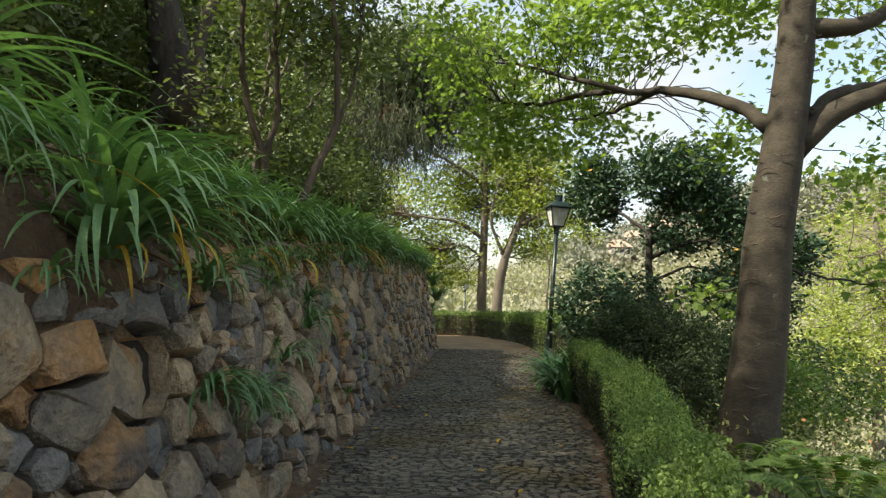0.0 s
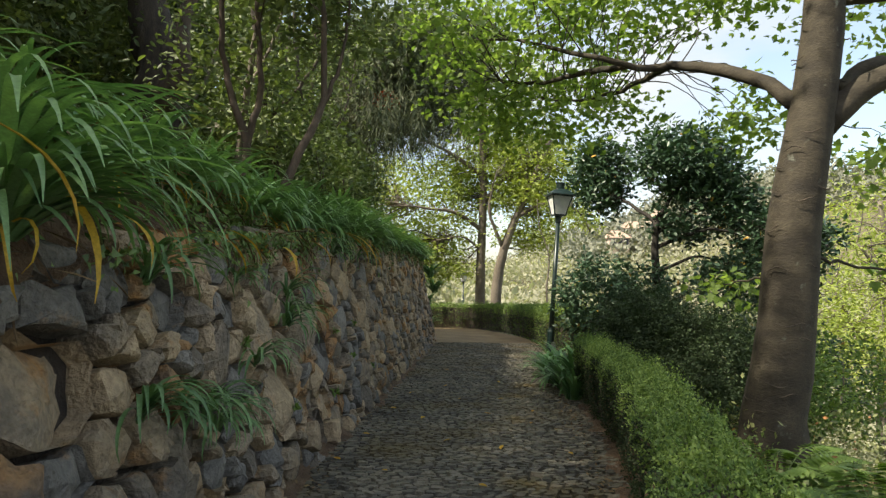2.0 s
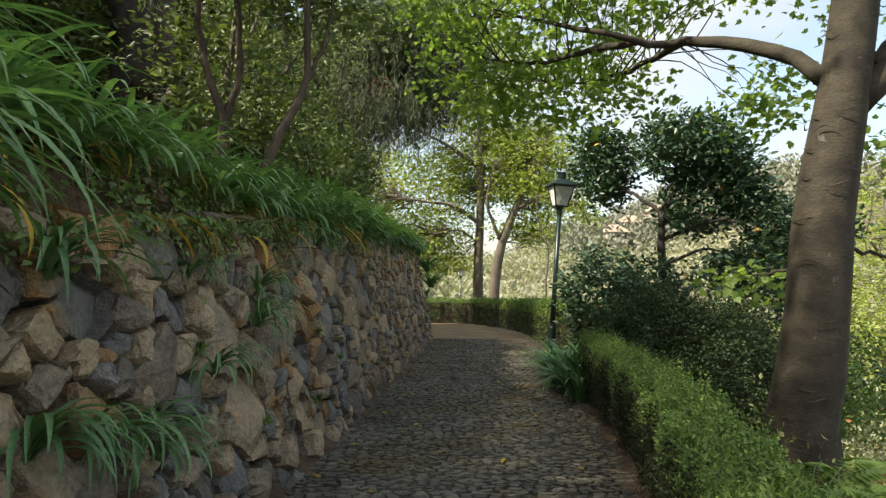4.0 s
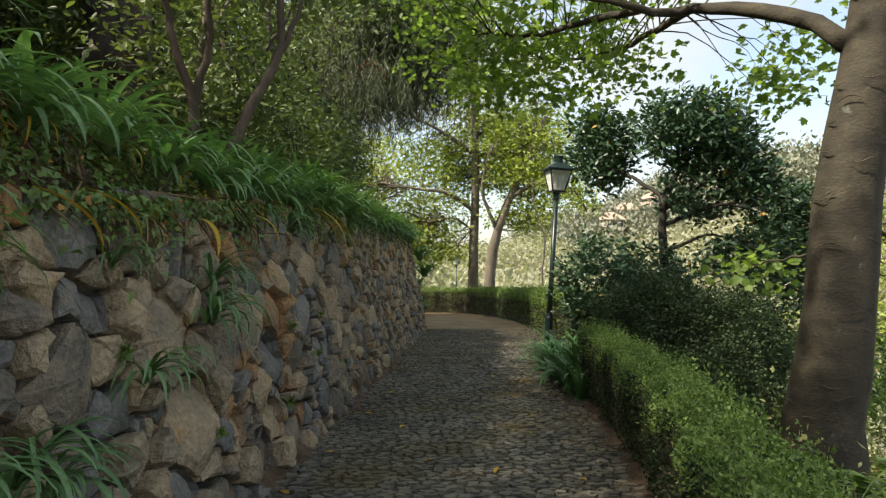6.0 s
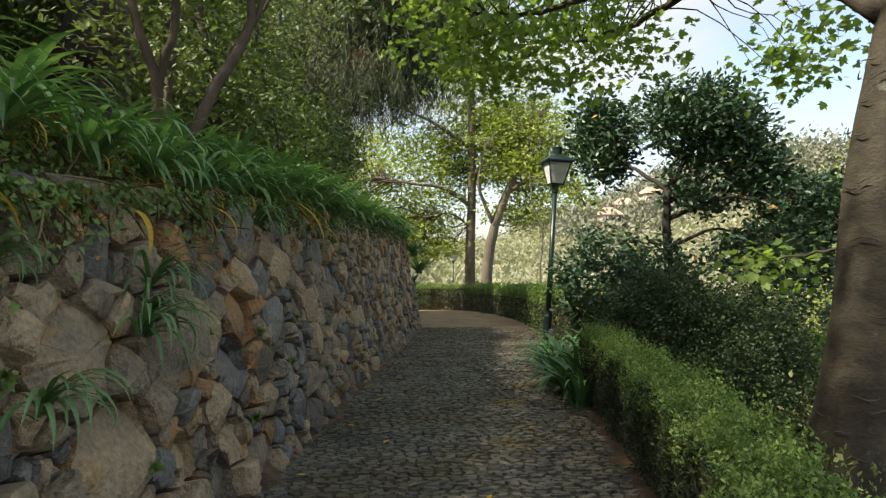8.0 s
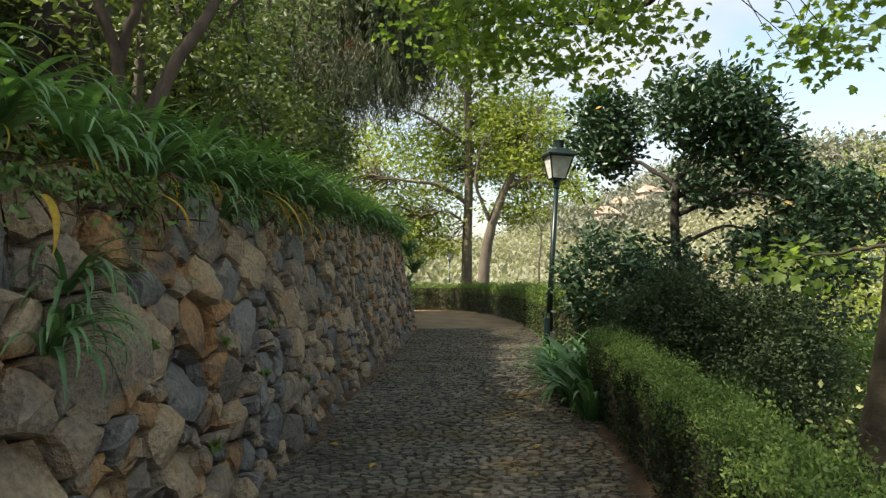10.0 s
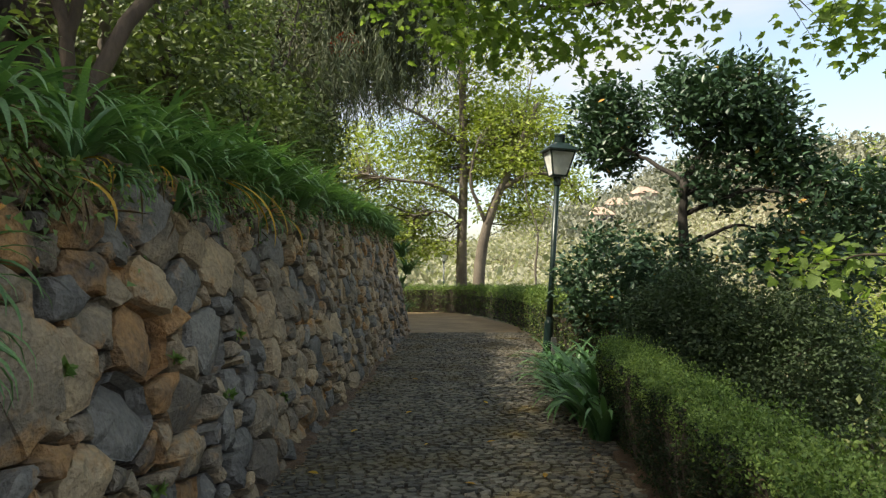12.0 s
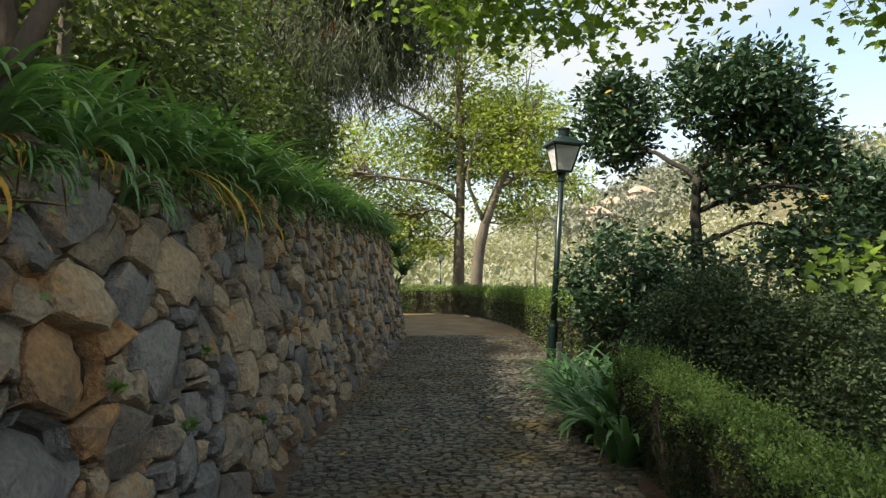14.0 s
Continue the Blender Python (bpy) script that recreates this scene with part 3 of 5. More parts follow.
rest_of_wall = {0: Pile(), 1: Pile(), 2: Pile()}
single = []
for i in range(len(seeds)):
    cell = stone_cell(i)
    if cell is None:
        continue
    made = stone_mesh(cell, wall_rng)
    if made is None:
        continue
    single.append((seeds[i][0], made, seeds[i][3]))
single.sort(key=lambda q: (q[0] < 2.3, q[0]))
for _s, made, k in single[300:]:
    rest_of_wall[k].add(*made)
single = [q[1:] for q in single[:300]]
STONE_MATS = {0: ROCK, 1: RUST, 2: SLATE}
for k, pile in rest_of_wall.items():
    tagged(part("stonework", *pile.arrays(), STONE_MATS[k], stone_wall), kind="stuff")


# ---------------------------------------------------------------- plants: builders
def blade(length, width, arch, n=8, fold=0.18, bend=0.0, limp=0.0):
    """One strap leaf from the origin: rises, arches over along +y, folded along its middle."""
    v, f = [], []
    y = z = x = 0.0
    ang = radians(72)
    for i in range(n + 1):
        t = i / n
        w = width * (0.72 + 0.55 * t) * (1 - t ** 2.4) if t < 1 else 0.002
        w = max(min(w, width), 0.002)
        x = bend * t * t
        v += [(x - w / 2, y, z + fold * w), (x, y, z), (x + w / 2, y, z + fold * w)]
        st = length / n
        y += math.cos(ang) * st
        z += math.sin(ang) * st
        ang -= arch / n * (0.5 + 1.0 * t) + limp * max(0, t - 0.6)
    for i in range(n):
        a = i * 3
        f += [(a, a + 1, a + 4, a + 3), (a + 1, a + 2, a + 5, a + 4)]
    return np.array(v), f


def turn_z(v, deg, tip=0.0, at=(0, 0, 0)):
    m = np.array(Euler((radians(tip), 0, radians(deg))).to_matrix())
    return v @ m.T + np.array(at)


BLADES = []
_br = np.random.default_rng(11)
for _i in range(10):
    BLADES.append(mesh_data("leaf", *blade(_br.uniform(0.56, 0.84), _br.uniform(0.036, 0.049), radians(_br.uniform(100, 185)), 12, 0.16, _br.normal(0, 0.08), _br.uniform(0, 0.06)), AGA, True))
DRY_BLADES = [mesh_data("dry_leaf", *blade(0.5, 0.022, radians(230), 8, 0.3, 0.05 * k, 0.3), DRY, True) for k in (-1, 1)]


def clump_near(name, place, rng, n, label, size=1.0, wide=1.0, group="", dry=1):
    """A clump of strap leaves, each leaf an object of its own."""
    root = new(name)
    root.location = place
    tagged(root, label, "plant", group)
    for i in range(n):
        ob = new("leaf", BLADES[rng.integers(len(BLADES))])
        ob.parent = root
        a = rng.uniform(0, 360) if rng.random() < 0.55 else rng.normal(-95, 50)
        ob.rotation_euler = (radians(rng.uniform(-32, 8)), 0, radians(a))
        ob.location = (-0.05 * math.sin(radians(a)) * rng.random(), 0.05 * math.cos(radians(a)) * rng.random(), 0)
        k = size * rng.uniform(0.7, 1.12)
        ob.scale = (k * wide, k, k)
    for i in range(dry):
        ob = new("dry_leaf", DRY_BLADES[i % 2])
        ob.parent = root
        ob["label"] = "yellowed hanging leaf"
        ob.rotation_euler = (radians(rng.uniform(-50, -20)), 0, radians(rng.uniform(-150, -30)))
        k = size * rng.uniform(0.7, 1.0)
        ob.scale = (k, k, k)
    return root


def clump_mesh(rng, n, length, width, arch, lift=(-30, 8), seg=6):
    pile = Pile()
    for i in range(n):
        v, f = blade(length * rng.uniform(0.65, 1.15), width * rng.uniform(0.8, 1.15), radians(rng.uniform(*arch)), seg, 0.16, rng.normal(0, 0.05), rng.uniform(0, 0.2))
        pile.add(turn_z(v, rng.uniform(0, 360) if rng.random() < 0.82 else rng.normal(-90, 45), rng.uniform(*lift), rng.normal(0, 0.03, 3) * (1, 1, 0.2)), f)
    return pile.arrays()


def foliage_tree(name, rng, limbs, spots, per, spread, leaf, template, leaf_mat, bark, label, category, flat=0.5, up=0.8, droop=0.15, twig_r=0.012, twig_share=1.0, group="", sag=0.12, extra_skeleton=None):
    """A tree: tapered limbs (points, start radius, end radius), leaf clusters at spots, and twigs between them."""
    root = new(name)
    tagged(root, label, category, group)
    skeleton = []
    for k, (pts, r0, r1) in enumerate(limbs):
        v, f = limb(pts, r0, r1, 14 + 4 * (len(pts) > 3), 12 if r0 > 0.08 else 7, rng, 0.03, 0.012 if r0 < 0.12 else 0.006)
        part("trunk" if k == 0 else "branch", v, f, bark, root, "", True)
        sk = curve_through(pts, 24)
        skeleton.append(sk[6:] if k == 0 else sk)
    skeleton = np.concatenate(skeleton)
    tw = Pile()
    chosen = spots[rng.random(len(spots)) < twig_share]
    if len(chosen):
        twigs(rng, tw, chosen, skeleton, twig_r, sag)
        tagged(part("twiggery", *tw.arrays(), bark, root, "", True), kind="stuff")
    P, out, S = clusters(rng, spots, per, spread, leaf, flat)
    R = leaf_turns(rng, len(P), up, droop, out, 0.6)
    tagged(part("foliage", *scatter(template, P, R, S), leaf_mat, root), kind="stuff")
    return root


def shrub(name, rng, blobs, density, leaf, template, leaf_mat, bark, label, base, category="bush", stems=7, spread=0.10, per=14, shell=0.55, up=0.5):
    """A bush: stems from its base into leafy blobs (centre, radii)."""
    root = new(name)
    tagged(root, label, category)
    spots = np.concatenate([in_ellipsoid(rng, max(6, int(density * r[0] * r[1] * r[2] * 4.19)), c, r, shell) for c, r in blobs])
    spots += rng.normal(0, 0.05, spots.shape)
    for i in range(stems):
        c, r = blobs[i % len(blobs)]
        tip = in_ellipsoid(rng, 1, c, np.array(r) * 0.8)[0]
        mid = np.array(base) * 0.45 + tip * 0.55 + rng.normal(0, 0.12, 3)
        v, f = limb([np.array(base) + rng.normal(0, 0.06, 3) * (1, 1, 0), mid, tip], 0.035, 0.008, 10, 6, rng, 0.03, 0.01)
        part("stem", v, f, bark, root, "", True)
    P, out, S = clusters(rng, spots, per, spread, leaf, 0.9)
    tagged(part("foliage", *scatter(template, P, leaf_turns(rng, len(P), up, 0.0, out, 0.7), S), leaf_mat, root), kind="stuff")
    return root


def hedge(name, line, rng, height, width, leaf, density, label, lift=0.0, ground_z=None, low=0.97, stray=0.015):
    """A clipped hedge along a line: leaves darkened for shade, bright fresh sprigs, bare twigs low down."""
    root = new(name)
    tagged(root, label, "hedge")
    pts = np.asarray(line, float)
    cl = curve_through(np.c_[pts, np.zeros(len(pts))], 80)
    seg = np.linalg.norm(np.diff(cl, axis=0), axis=1)
    cum = np.r_[0, np.cumsum(seg)]
    L = cum[-1]
    n = int(L * (height * 2 + width) * density)
    u = rng.random(n) * L
    c = np.c_[np.interp(u, cum, cl[:, 0]), np.interp(u, cum, cl[:, 1])]
    c2 = np.c_[np.interp(u + 0.05, cum, cl[:, 0]), np.interp(u + 0.05, cum, cl[:, 1])] - np.c_[np.interp(u - 0.05, cum, cl[:, 0]), np.interp(u - 0.05, cum, cl[:, 1])]
    t = unit(c2)
    side = np.c_[t[:, 1], -t[:, 0]]
    w = width / 2 * (1 + 0.10 * np.sin(u * 5.3) + 0.07 * np.sin(u * 13.1 + 1))
    per = rng.random(n) * (height * 2 + width)
    on_top = (per > height) & (per < height + width)
    lat = np.where(on_top, (per - height) / width * 2 - 1, np.where(per <= height, -1, 1))
    hh = np.where(on_top, height, np.where(per <= height, per, height * 2 + width - per))
    lump = 0.035 * np.sin(u * 7.7 + 4 * lat) + 0.03 * np.sin(u * 17 + 2 * lat) + 0.045 * np.sin(u * 37 + 6 * np.sin(5 * lat + u)) * np.sin(8 * lat + 5 * np.sin(u * 9))
    hh = hh + np.where(on_top, lump - 0.10 * lat ** 4 + np.minimum(rng.exponential(0.030, n), 0.07) * np.clip(0.7 + lump * 12, 0.2, 1.8), 0)
    sq = np.where(on_top, 1, np.clip(0.92 + 0.20 * hh / height, 0, 1.0))
    depth = rng.exponential(0.05, n) + np.where(on_top, 0, 0.035 * (1 + np.sin(u * 19 + 7 * np.sin(hh * 14)) * np.sin(hh * 21 + 4 * np.sin(u * 11))))
    P2 = c + side * (lat * w * sq - np.where(on_top, 0, np.sign(lat) * depth))[:, None]
    gz = np.array([ground_z(x, y) for x, y in P2])
    P = np.c_[P2, gz + hh - np.where(on_top, depth, 0) + lift]
    out = np.where(on_top[:, None], np.array([0, 0, 1.0]), np.c_[side * np.sign(lat)[:, None], np.full(n, 0.35)])
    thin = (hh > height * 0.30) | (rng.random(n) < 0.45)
    # top and fresh sprigs get the light leaf, sides the shade-coloured one
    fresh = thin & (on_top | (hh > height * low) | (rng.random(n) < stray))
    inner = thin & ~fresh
    R = frames(rng.normal(0, 1.0, (n, 3)) + out * 0.6 + np.array([0, 0, 0.2]), rng.normal(0, 0.8, (n, 3)) + out)
    S = leaf * rng.uniform(0.6, 1.3, n)
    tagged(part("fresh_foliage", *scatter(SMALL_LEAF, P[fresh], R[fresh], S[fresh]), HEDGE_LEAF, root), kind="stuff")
    tagged(part("inner_foliage", *scatter(SMALL_LEAF, P[inner], R[inner], S[inner]), HEDGE_SHADED, root), kind="stuff")
    # added dark hull, standing for the woody inside and the shade in it
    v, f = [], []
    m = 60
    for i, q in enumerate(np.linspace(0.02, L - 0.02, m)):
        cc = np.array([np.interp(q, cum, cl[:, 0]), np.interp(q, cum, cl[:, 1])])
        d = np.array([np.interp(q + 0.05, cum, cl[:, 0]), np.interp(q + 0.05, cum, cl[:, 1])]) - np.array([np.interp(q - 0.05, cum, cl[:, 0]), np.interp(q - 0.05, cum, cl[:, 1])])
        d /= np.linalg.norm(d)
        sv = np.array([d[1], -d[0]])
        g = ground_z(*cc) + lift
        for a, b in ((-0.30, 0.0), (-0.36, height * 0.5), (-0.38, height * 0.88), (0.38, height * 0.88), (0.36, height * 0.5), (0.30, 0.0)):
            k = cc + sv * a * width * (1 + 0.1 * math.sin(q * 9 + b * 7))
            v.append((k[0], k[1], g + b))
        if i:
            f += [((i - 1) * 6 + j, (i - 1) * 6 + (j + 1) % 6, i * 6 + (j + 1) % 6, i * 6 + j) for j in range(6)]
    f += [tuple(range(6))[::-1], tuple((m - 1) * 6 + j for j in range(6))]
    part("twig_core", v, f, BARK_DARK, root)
    tw = Pile()
    for q in rng.random(int(L * 16)) * L:
        cc = np.array([np.interp(q, cum, cl[:, 0]), np.interp(q, cum, cl[:, 1])])
        sgn = rng.choice([-1, 1])
        d = np.array([np.interp(q + 0.05, cum, cl[:, 0]), np.interp(q + 0.05, cum, cl[:, 1])]) - np.array([np.interp(q - 0.05, cum, cl[:, 0]), np.interp(q - 0.05, cum, cl[:, 1])])
        d /= np.linalg.norm(d)
        sv = np.array([d[1], -d[0]]) * sgn
        g = ground_z(*cc) + lift
        a = np.array([*(cc + sv * width * 0.25), g])
        b = np.array([*(cc + sv * width * rng.uniform(0.38, 0.47) + d * rng.normal(0, 0.08)), g + height * rng.uniform(0.4, 0.9)])
        tw.add(*ring_tube(curve_through([a, (a + b) / 2 + rng.normal(0, 0.03, 3), b], 5), np.linspace(0.008, 0.003, 5), 4, cap=False))
    tagged(part("twiggery", *tw.arrays(), BARK_GREY, root), kind="stuff")
    return root


# ---------------------------------------------------------------- hedges
near_hedge = hedge("clipped_hedge", [(0.82, 0.5), (1.04, 2.5), (1.31, 4.0), (1.52, 5.0), (1.71, 6.3), (1.86, 8.0), (1.99, 9.85)], np.random.default_rng(21), 0.71, 0.46, 0.021, 17000,
                   "low clipped box hedge, bright green on top, beside the cobbles", ground_z=lambda x, y: -0.13 - 0.021 * y)
far_hedge = hedge("clipped_hedge", [(-7, 31.6), (-3, 31.3), (0.8, 31.0), (2.1, 28.2), (2.75, 23.6), (2.85, 19.8), (2.72, 16.6), (2.74, 14.6), (3.15, 13.7)], np.random.default_rng(22), 1.12, 0.75, 0.05, 1500,
                  "clipped green hedge curving round the bend of the path", ground_z=lambda x, y: lane_z(y), low=0.7, stray=0.3)


# ---------------------------------------------------------------- street lamps
def street_lamp(label, height=4.02):
    """A green-black iron lamp: stepped foot, pole, collar, tapered four-sided lantern, roof and chimney."""
    root = new("street_lamp")
    tagged(root, label, "street lamp", "lamps along the path")
    hz = height - 0.82
    part("base", *lathe([(0.10, -0.25), (0.10, 0.05), (0.085, 0.10), (0.085, 0.62), (0.07, 0.66), (0.062, 0.72)], 16), PAINT, root)
    part("pole", *lathe([(0.056, 0.70), (0.052, 1.4), (0.046, hz - 0.12)], 16), PAINT, root, "", True)
    part("collar", *lathe([(0.05, hz - 0.14), (0.066, hz - 0.12), (0.066, hz - 0.02), (0.082, hz), (0.082, hz + 0.03), (0.05, hz + 0.04)], 16), PAINT, root)
    b, t, z0, z1 = 0.125, 0.225, hz + 0.04, hz + 0.47
    fr = Pile()
    cs = [(-1, -1), (1, -1), (1, 1), (-1, 1)]
    for cx, cy in cs:
        fr.add(*ring_tube([(cx * b, cy * b, z0), (cx * t, cy * t, z1)], [0.016, 0.016], 4))
    for k in range(4):
        (ax, ay), (bx, by) = cs[k], cs[(k + 1) % 4]
        for r, z in ((b, z0), (t, z1)):
            fr.add(*ring_tube([(ax * r, ay * r, z), (bx * r, by * r, z)], [0.018, 0.018], 4))
    fr.add(*box_mesh((-b, -b, z0 - 0.02), (b, b, z0)))
    lantern = part("lantern", *fr.arrays(), PAINT, root)
    for k in range(4):
        (ax, ay), (bx, by) = cs[k], cs[(k + 1) % 4]
        q = 0.985
        outer = [(ax * b * q, ay * b * q, z0), (bx * b * q, by * b * q, z0), (bx * t * q, by * t * q, z1), (ax * t * q, ay * t * q, z1)]
        inner = [(x * 0.96, y * 0.96, z) for x, y, z in outer]
        pane = part("pane", outer + inner, [(0, 1, 2, 3), (7, 6, 5, 4), (0, 4, 5, 1), (1, 5, 6, 2), (2, 6, 7, 3), (3, 7, 4, 0)], GLASS, lantern, "frosted glass pane")
        pane.visible_shadow = False
    part("bulb", *lathe([(0.02, z0), (0.022, z0 + 0.08), (0.045, z0 + 0.13), (0.05, z0 + 0.2), (0.035, z0 + 0.27), (0.005, z0 + 0.29)], 12), CONCRETE, lantern, "dull white bulb", True)
    roof = []
    for r, z in ((t + 0.05, z1), (t + 0.055, z1 + 0.025), (t - 0.06, z1 + 0.12), (0.10, z1 + 0.16)):
        roof += [(cx * r, cy * r, z) for cx, cy in cs]
    rf = [(i * 4 + j, i * 4 + (j + 1) % 4, (i + 1) * 4 + (j + 1) % 4, (i + 1) * 4 + j) for i in range(3) for j in range(4)] + [(3, 2, 1, 0), (12, 13, 14, 15)]
    cap = part("roof", roof, rf, PAINT, root)
    part("chimney", *lathe([(0.095, z1 + 0.15), (0.095, z1 + 0.27), (0.105, z1 + 0.275), (0.105, z1 + 0.305), (0.07, z1 + 0.315)], 16), PAINT, cap)
    return root


lamp = street_lamp("dark green iron street lamp leaning slightly beside the hedge")
lamp.matrix_basis = pose(2.19, 15.0, -0.58, 0, 3.6, 9)
far_lamp = copy_thing(lamp, pose(0.47, 45.0, -2.38, 0, 0, 20))
far_lamp["label"] = "distant dark iron street lamp behind the clipped hedge"
low_lamp = copy_thing(lamp, pose(9.3, 14.0, -6.0, 0, 0, 30))
low_lamp["label"] = "dark iron street lamp lower down the garden slope"
tagged(part("marker_post", *box_mesh((2.09, 13.96, -0.75), (2.17, 14.04, -0.10), 0.012), CONCRETE), "short weathered concrete marker post beside the lamp", "post")

# ---------------------------------------------------------------- the large maple
mr = np.random.default_rng(31)
maple_limbs = [
    ([(3.20, 7.2, -1.35), (3.27, 7.2, -0.6), (3.34, 7.2, 0.0), (3.47, 7.2, 1.0), (3.57, 7.2, 2.0), (3.76, 7.22, 3.1), (3.92, 7.25, 4.3), (4.05, 7.3, 6.0), (4.1, 7.4, 9.0)], 0.35, 0.13),
    ([(3.66, 7.25, 3.0), (3.40, 7.6, 3.42), (3.05, 8.2, 3.75), (2.80, 8.7, 3.93), (2.45, 8.75, 3.93), (1.85, 8.7, 4.05), (1.1, 9.6, 4.6), (0.4, 10.6, 5.0)], 0.088, 0.013),
    ([(2.25, 8.72, 3.95), (1.75, 9.2, 4.0), (1.2, 9.8, 4.05), (0.6, 10.4, 4.3)], 0.05, 0.012),
    ([(3.85, 7.25, 2.85), (4.3, 7.2, 3.25), (4.9, 7.1, 3.5), (5.8, 7.0, 3.9), (7.0, 7.2, 4.9)], 0.16, 0.03),
    ([(4.0, 7.25, 3.2), (4.5, 7.4, 3.55), (5.2, 7.7, 3.75), (6.2, 8.3, 4.4)], 0.09, 0.02),
    ([(3.95, 7.25, 4.2), (4.6, 7.2, 4.25), (5.3, 7.3, 4.7), (6.4, 7.6, 5.6)], 0.12, 0.03),
    ([(4.05, 7.3, 5.4), (3.2, 8.2, 6.2), (2.0, 9.6, 6.9), (0.8, 11.0, 7.2)], 0.11, 0.02),
    ([(4.05, 7.3, 5.8), (4.6, 8.6, 6.6), (5.0, 10.4, 7.0)], 0.10, 0.02),
    ([(4.08, 7.3, 6.2), (3.4, 6.2, 7.2), (2.2, 4.6, 7.8)], 0.10, 0.02),
    ([(2.80, 8.7, 3.95), (2.6, 9.7, 4.0), (2.2, 10.8, 4.1), (1.6, 11.8, 4.4)], 0.05, 0.012),
    ([(3.56, 7.2, 1.35), (3.62, 7.9, 1.30), (3.62, 8.7, 1.22), (3.7, 9.6, 1.14)], 0.022, 0.005),
    ([(3.62, 7.2, 1.5), (4.2, 7.5, 1.45), (5.0, 7.7, 1.35), (5.9, 8.0, 1.5)], 0.022, 0.006),
]
maple_spots = np.concatenate([
    in_ellipsoid(mr, 235, (1.2, 10.6, 5.2), (1.9, 2.3, 1.8)),
    in_ellipsoid(mr, 60, (1.5, 10.4, 3.75), (1.5, 1.4, 0.5)),
    in_ellipsoid(mr, 120, (5.4, 8.6, 5.6), (2.2, 2.6, 1.3)),
    in_ellipsoid(mr, 95, (3.2, 9.6, 5.6), (1.3, 1.8, 0.95)),
    in_ellipsoid(mr, 18, (4.1, 9.4, 3.45), (0.55, 0.6, 0.5)),
    in_ellipsoid(mr, 55, (6.2, 8.2, 3.1), (1.3, 1.4, 1.2)),
    # unseen high crown, added to block sun from above
    in_ellipsoid(mr, 80, (2.8, 7.8, 8.0), (3.6, 4.2, 1.3)),
    in_ellipsoid(mr, 6, (3.65, 9.3, 1.16), (0.32, 0.55, 0.07)),
    in_ellipsoid(mr, 8, (5.4, 7.9, 1.45), (0.7, 0.4, 0.12)),
])
maple = foliage_tree("maple_tree", mr, maple_limbs, maple_spots, 20, 0.24, 0.104, MAPLE_LEAF, MAPLE, BARK, "large leaning maple with grey-brown bark and fresh lobed leaves", "tree", 0.45, 0.85, 0.2, 0.009, 0.42)
# bark scars ringing the trunk
for z in np.arange(-0.7, 4.4, 0.085):
    z += mr.normal(0, 0.04)
    cx = float(np.interp(z, [0, 1, 2, 3.1, 4.3], [3.33, 3.47, 3.57, 3.76, 3.92]))
    r = float(np.interp(z, [-0.7, 0.3, 3, 9], [0.335, 0.315, 0.265, 0.13])) + 0.002
    a0, w = mr.uniform(0, 6.28), mr.uniform(0.25, 0.9)
    pts = [(cx + r * math.cos(a), 7.2 + r * math.sin(a), z + 0.02 * math.sin(7 * a)) for a in np.linspace(a0, a0 + w, 7)]
    part("bark_scar", *ring_tube(pts, [0.001, 0.004, 0.006, 0.007, 0.006, 0.004, 0.001], 5), BARK_DARK, maple)


# ---------------------------------------------------------------- laurel and shrubs on the slope
lr = np.random.default_rng(41)
laurel_limbs = [
    ([(4.35, 14.0, -1.2), (4.28, 13.95, 0.6), (4.2, 13.9, 1.7), (4.21, 13.86, 2.45)], 0.10, 0.065),
    ([(4.21, 13.86, 2.4), (3.9, 14.4, 2.8), (3.6, 15.0, 3.2), (3.4, 15.5, 3.9)], 0.05, 0.012),
    ([(4.21, 13.86, 2.4), (4.5, 13.9, 2.9), (4.7, 14.0, 3.4), (4.8, 14.0, 4.2)], 0.055, 0.012),
    ([(4.23, 13.88, 2.2), (4.8, 13.8, 2.6), (5.4, 13.8, 2.8), (6.0, 13.9, 3.2)], 0.05, 0.012),
    ([(4.25, 13.9, 1.9), (4.9, 13.6, 2.2), (5.5, 13.4, 2.2), (6.3, 13.3, 2.0)], 0.045, 0.012),
    ([(4.27, 13.9, 1.4), (5.0, 13.7, 1.7), (5.8, 13.5, 1.5)], 0.04, 0.01),
]
laurel_spots = np.concatenate([in_ellipsoid(lr, n, c, r, 0.35) for n, c, r in (
    (150, (3.45, 15.4, 3.6), (0.66, 0.7, 0.95)), (200, (4.85, 14.0, 3.72), (1.0, 0.8, 0.72)), (60, (5.6, 13.9, 3.2), (0.55, 0.6, 0.6)), (36, (5.9, 13.8, 2.7), (0.5, 0.5, 0.4)),
    (44, (4.9, 14.0, 2.5), (0.9, 0.6, 0.45)), (110, (6.6, 13.3, 2.0), (0.95, 0.8, 0.55)), (90, (5.75, 13.0, 1.2), (1.2, 0.8, 0.55)))])
foliage_tree("laurel_tree", lr, laurel_limbs, laurel_spots, 27, 0.14, 0.138, OVAL_LEAF, LAUREL, BARK_SHADED, "dark evergreen laurel tree with glossy leaves and bare stems", "tree", 0.9, 0.5, -0.15, 0.008, 0.45)
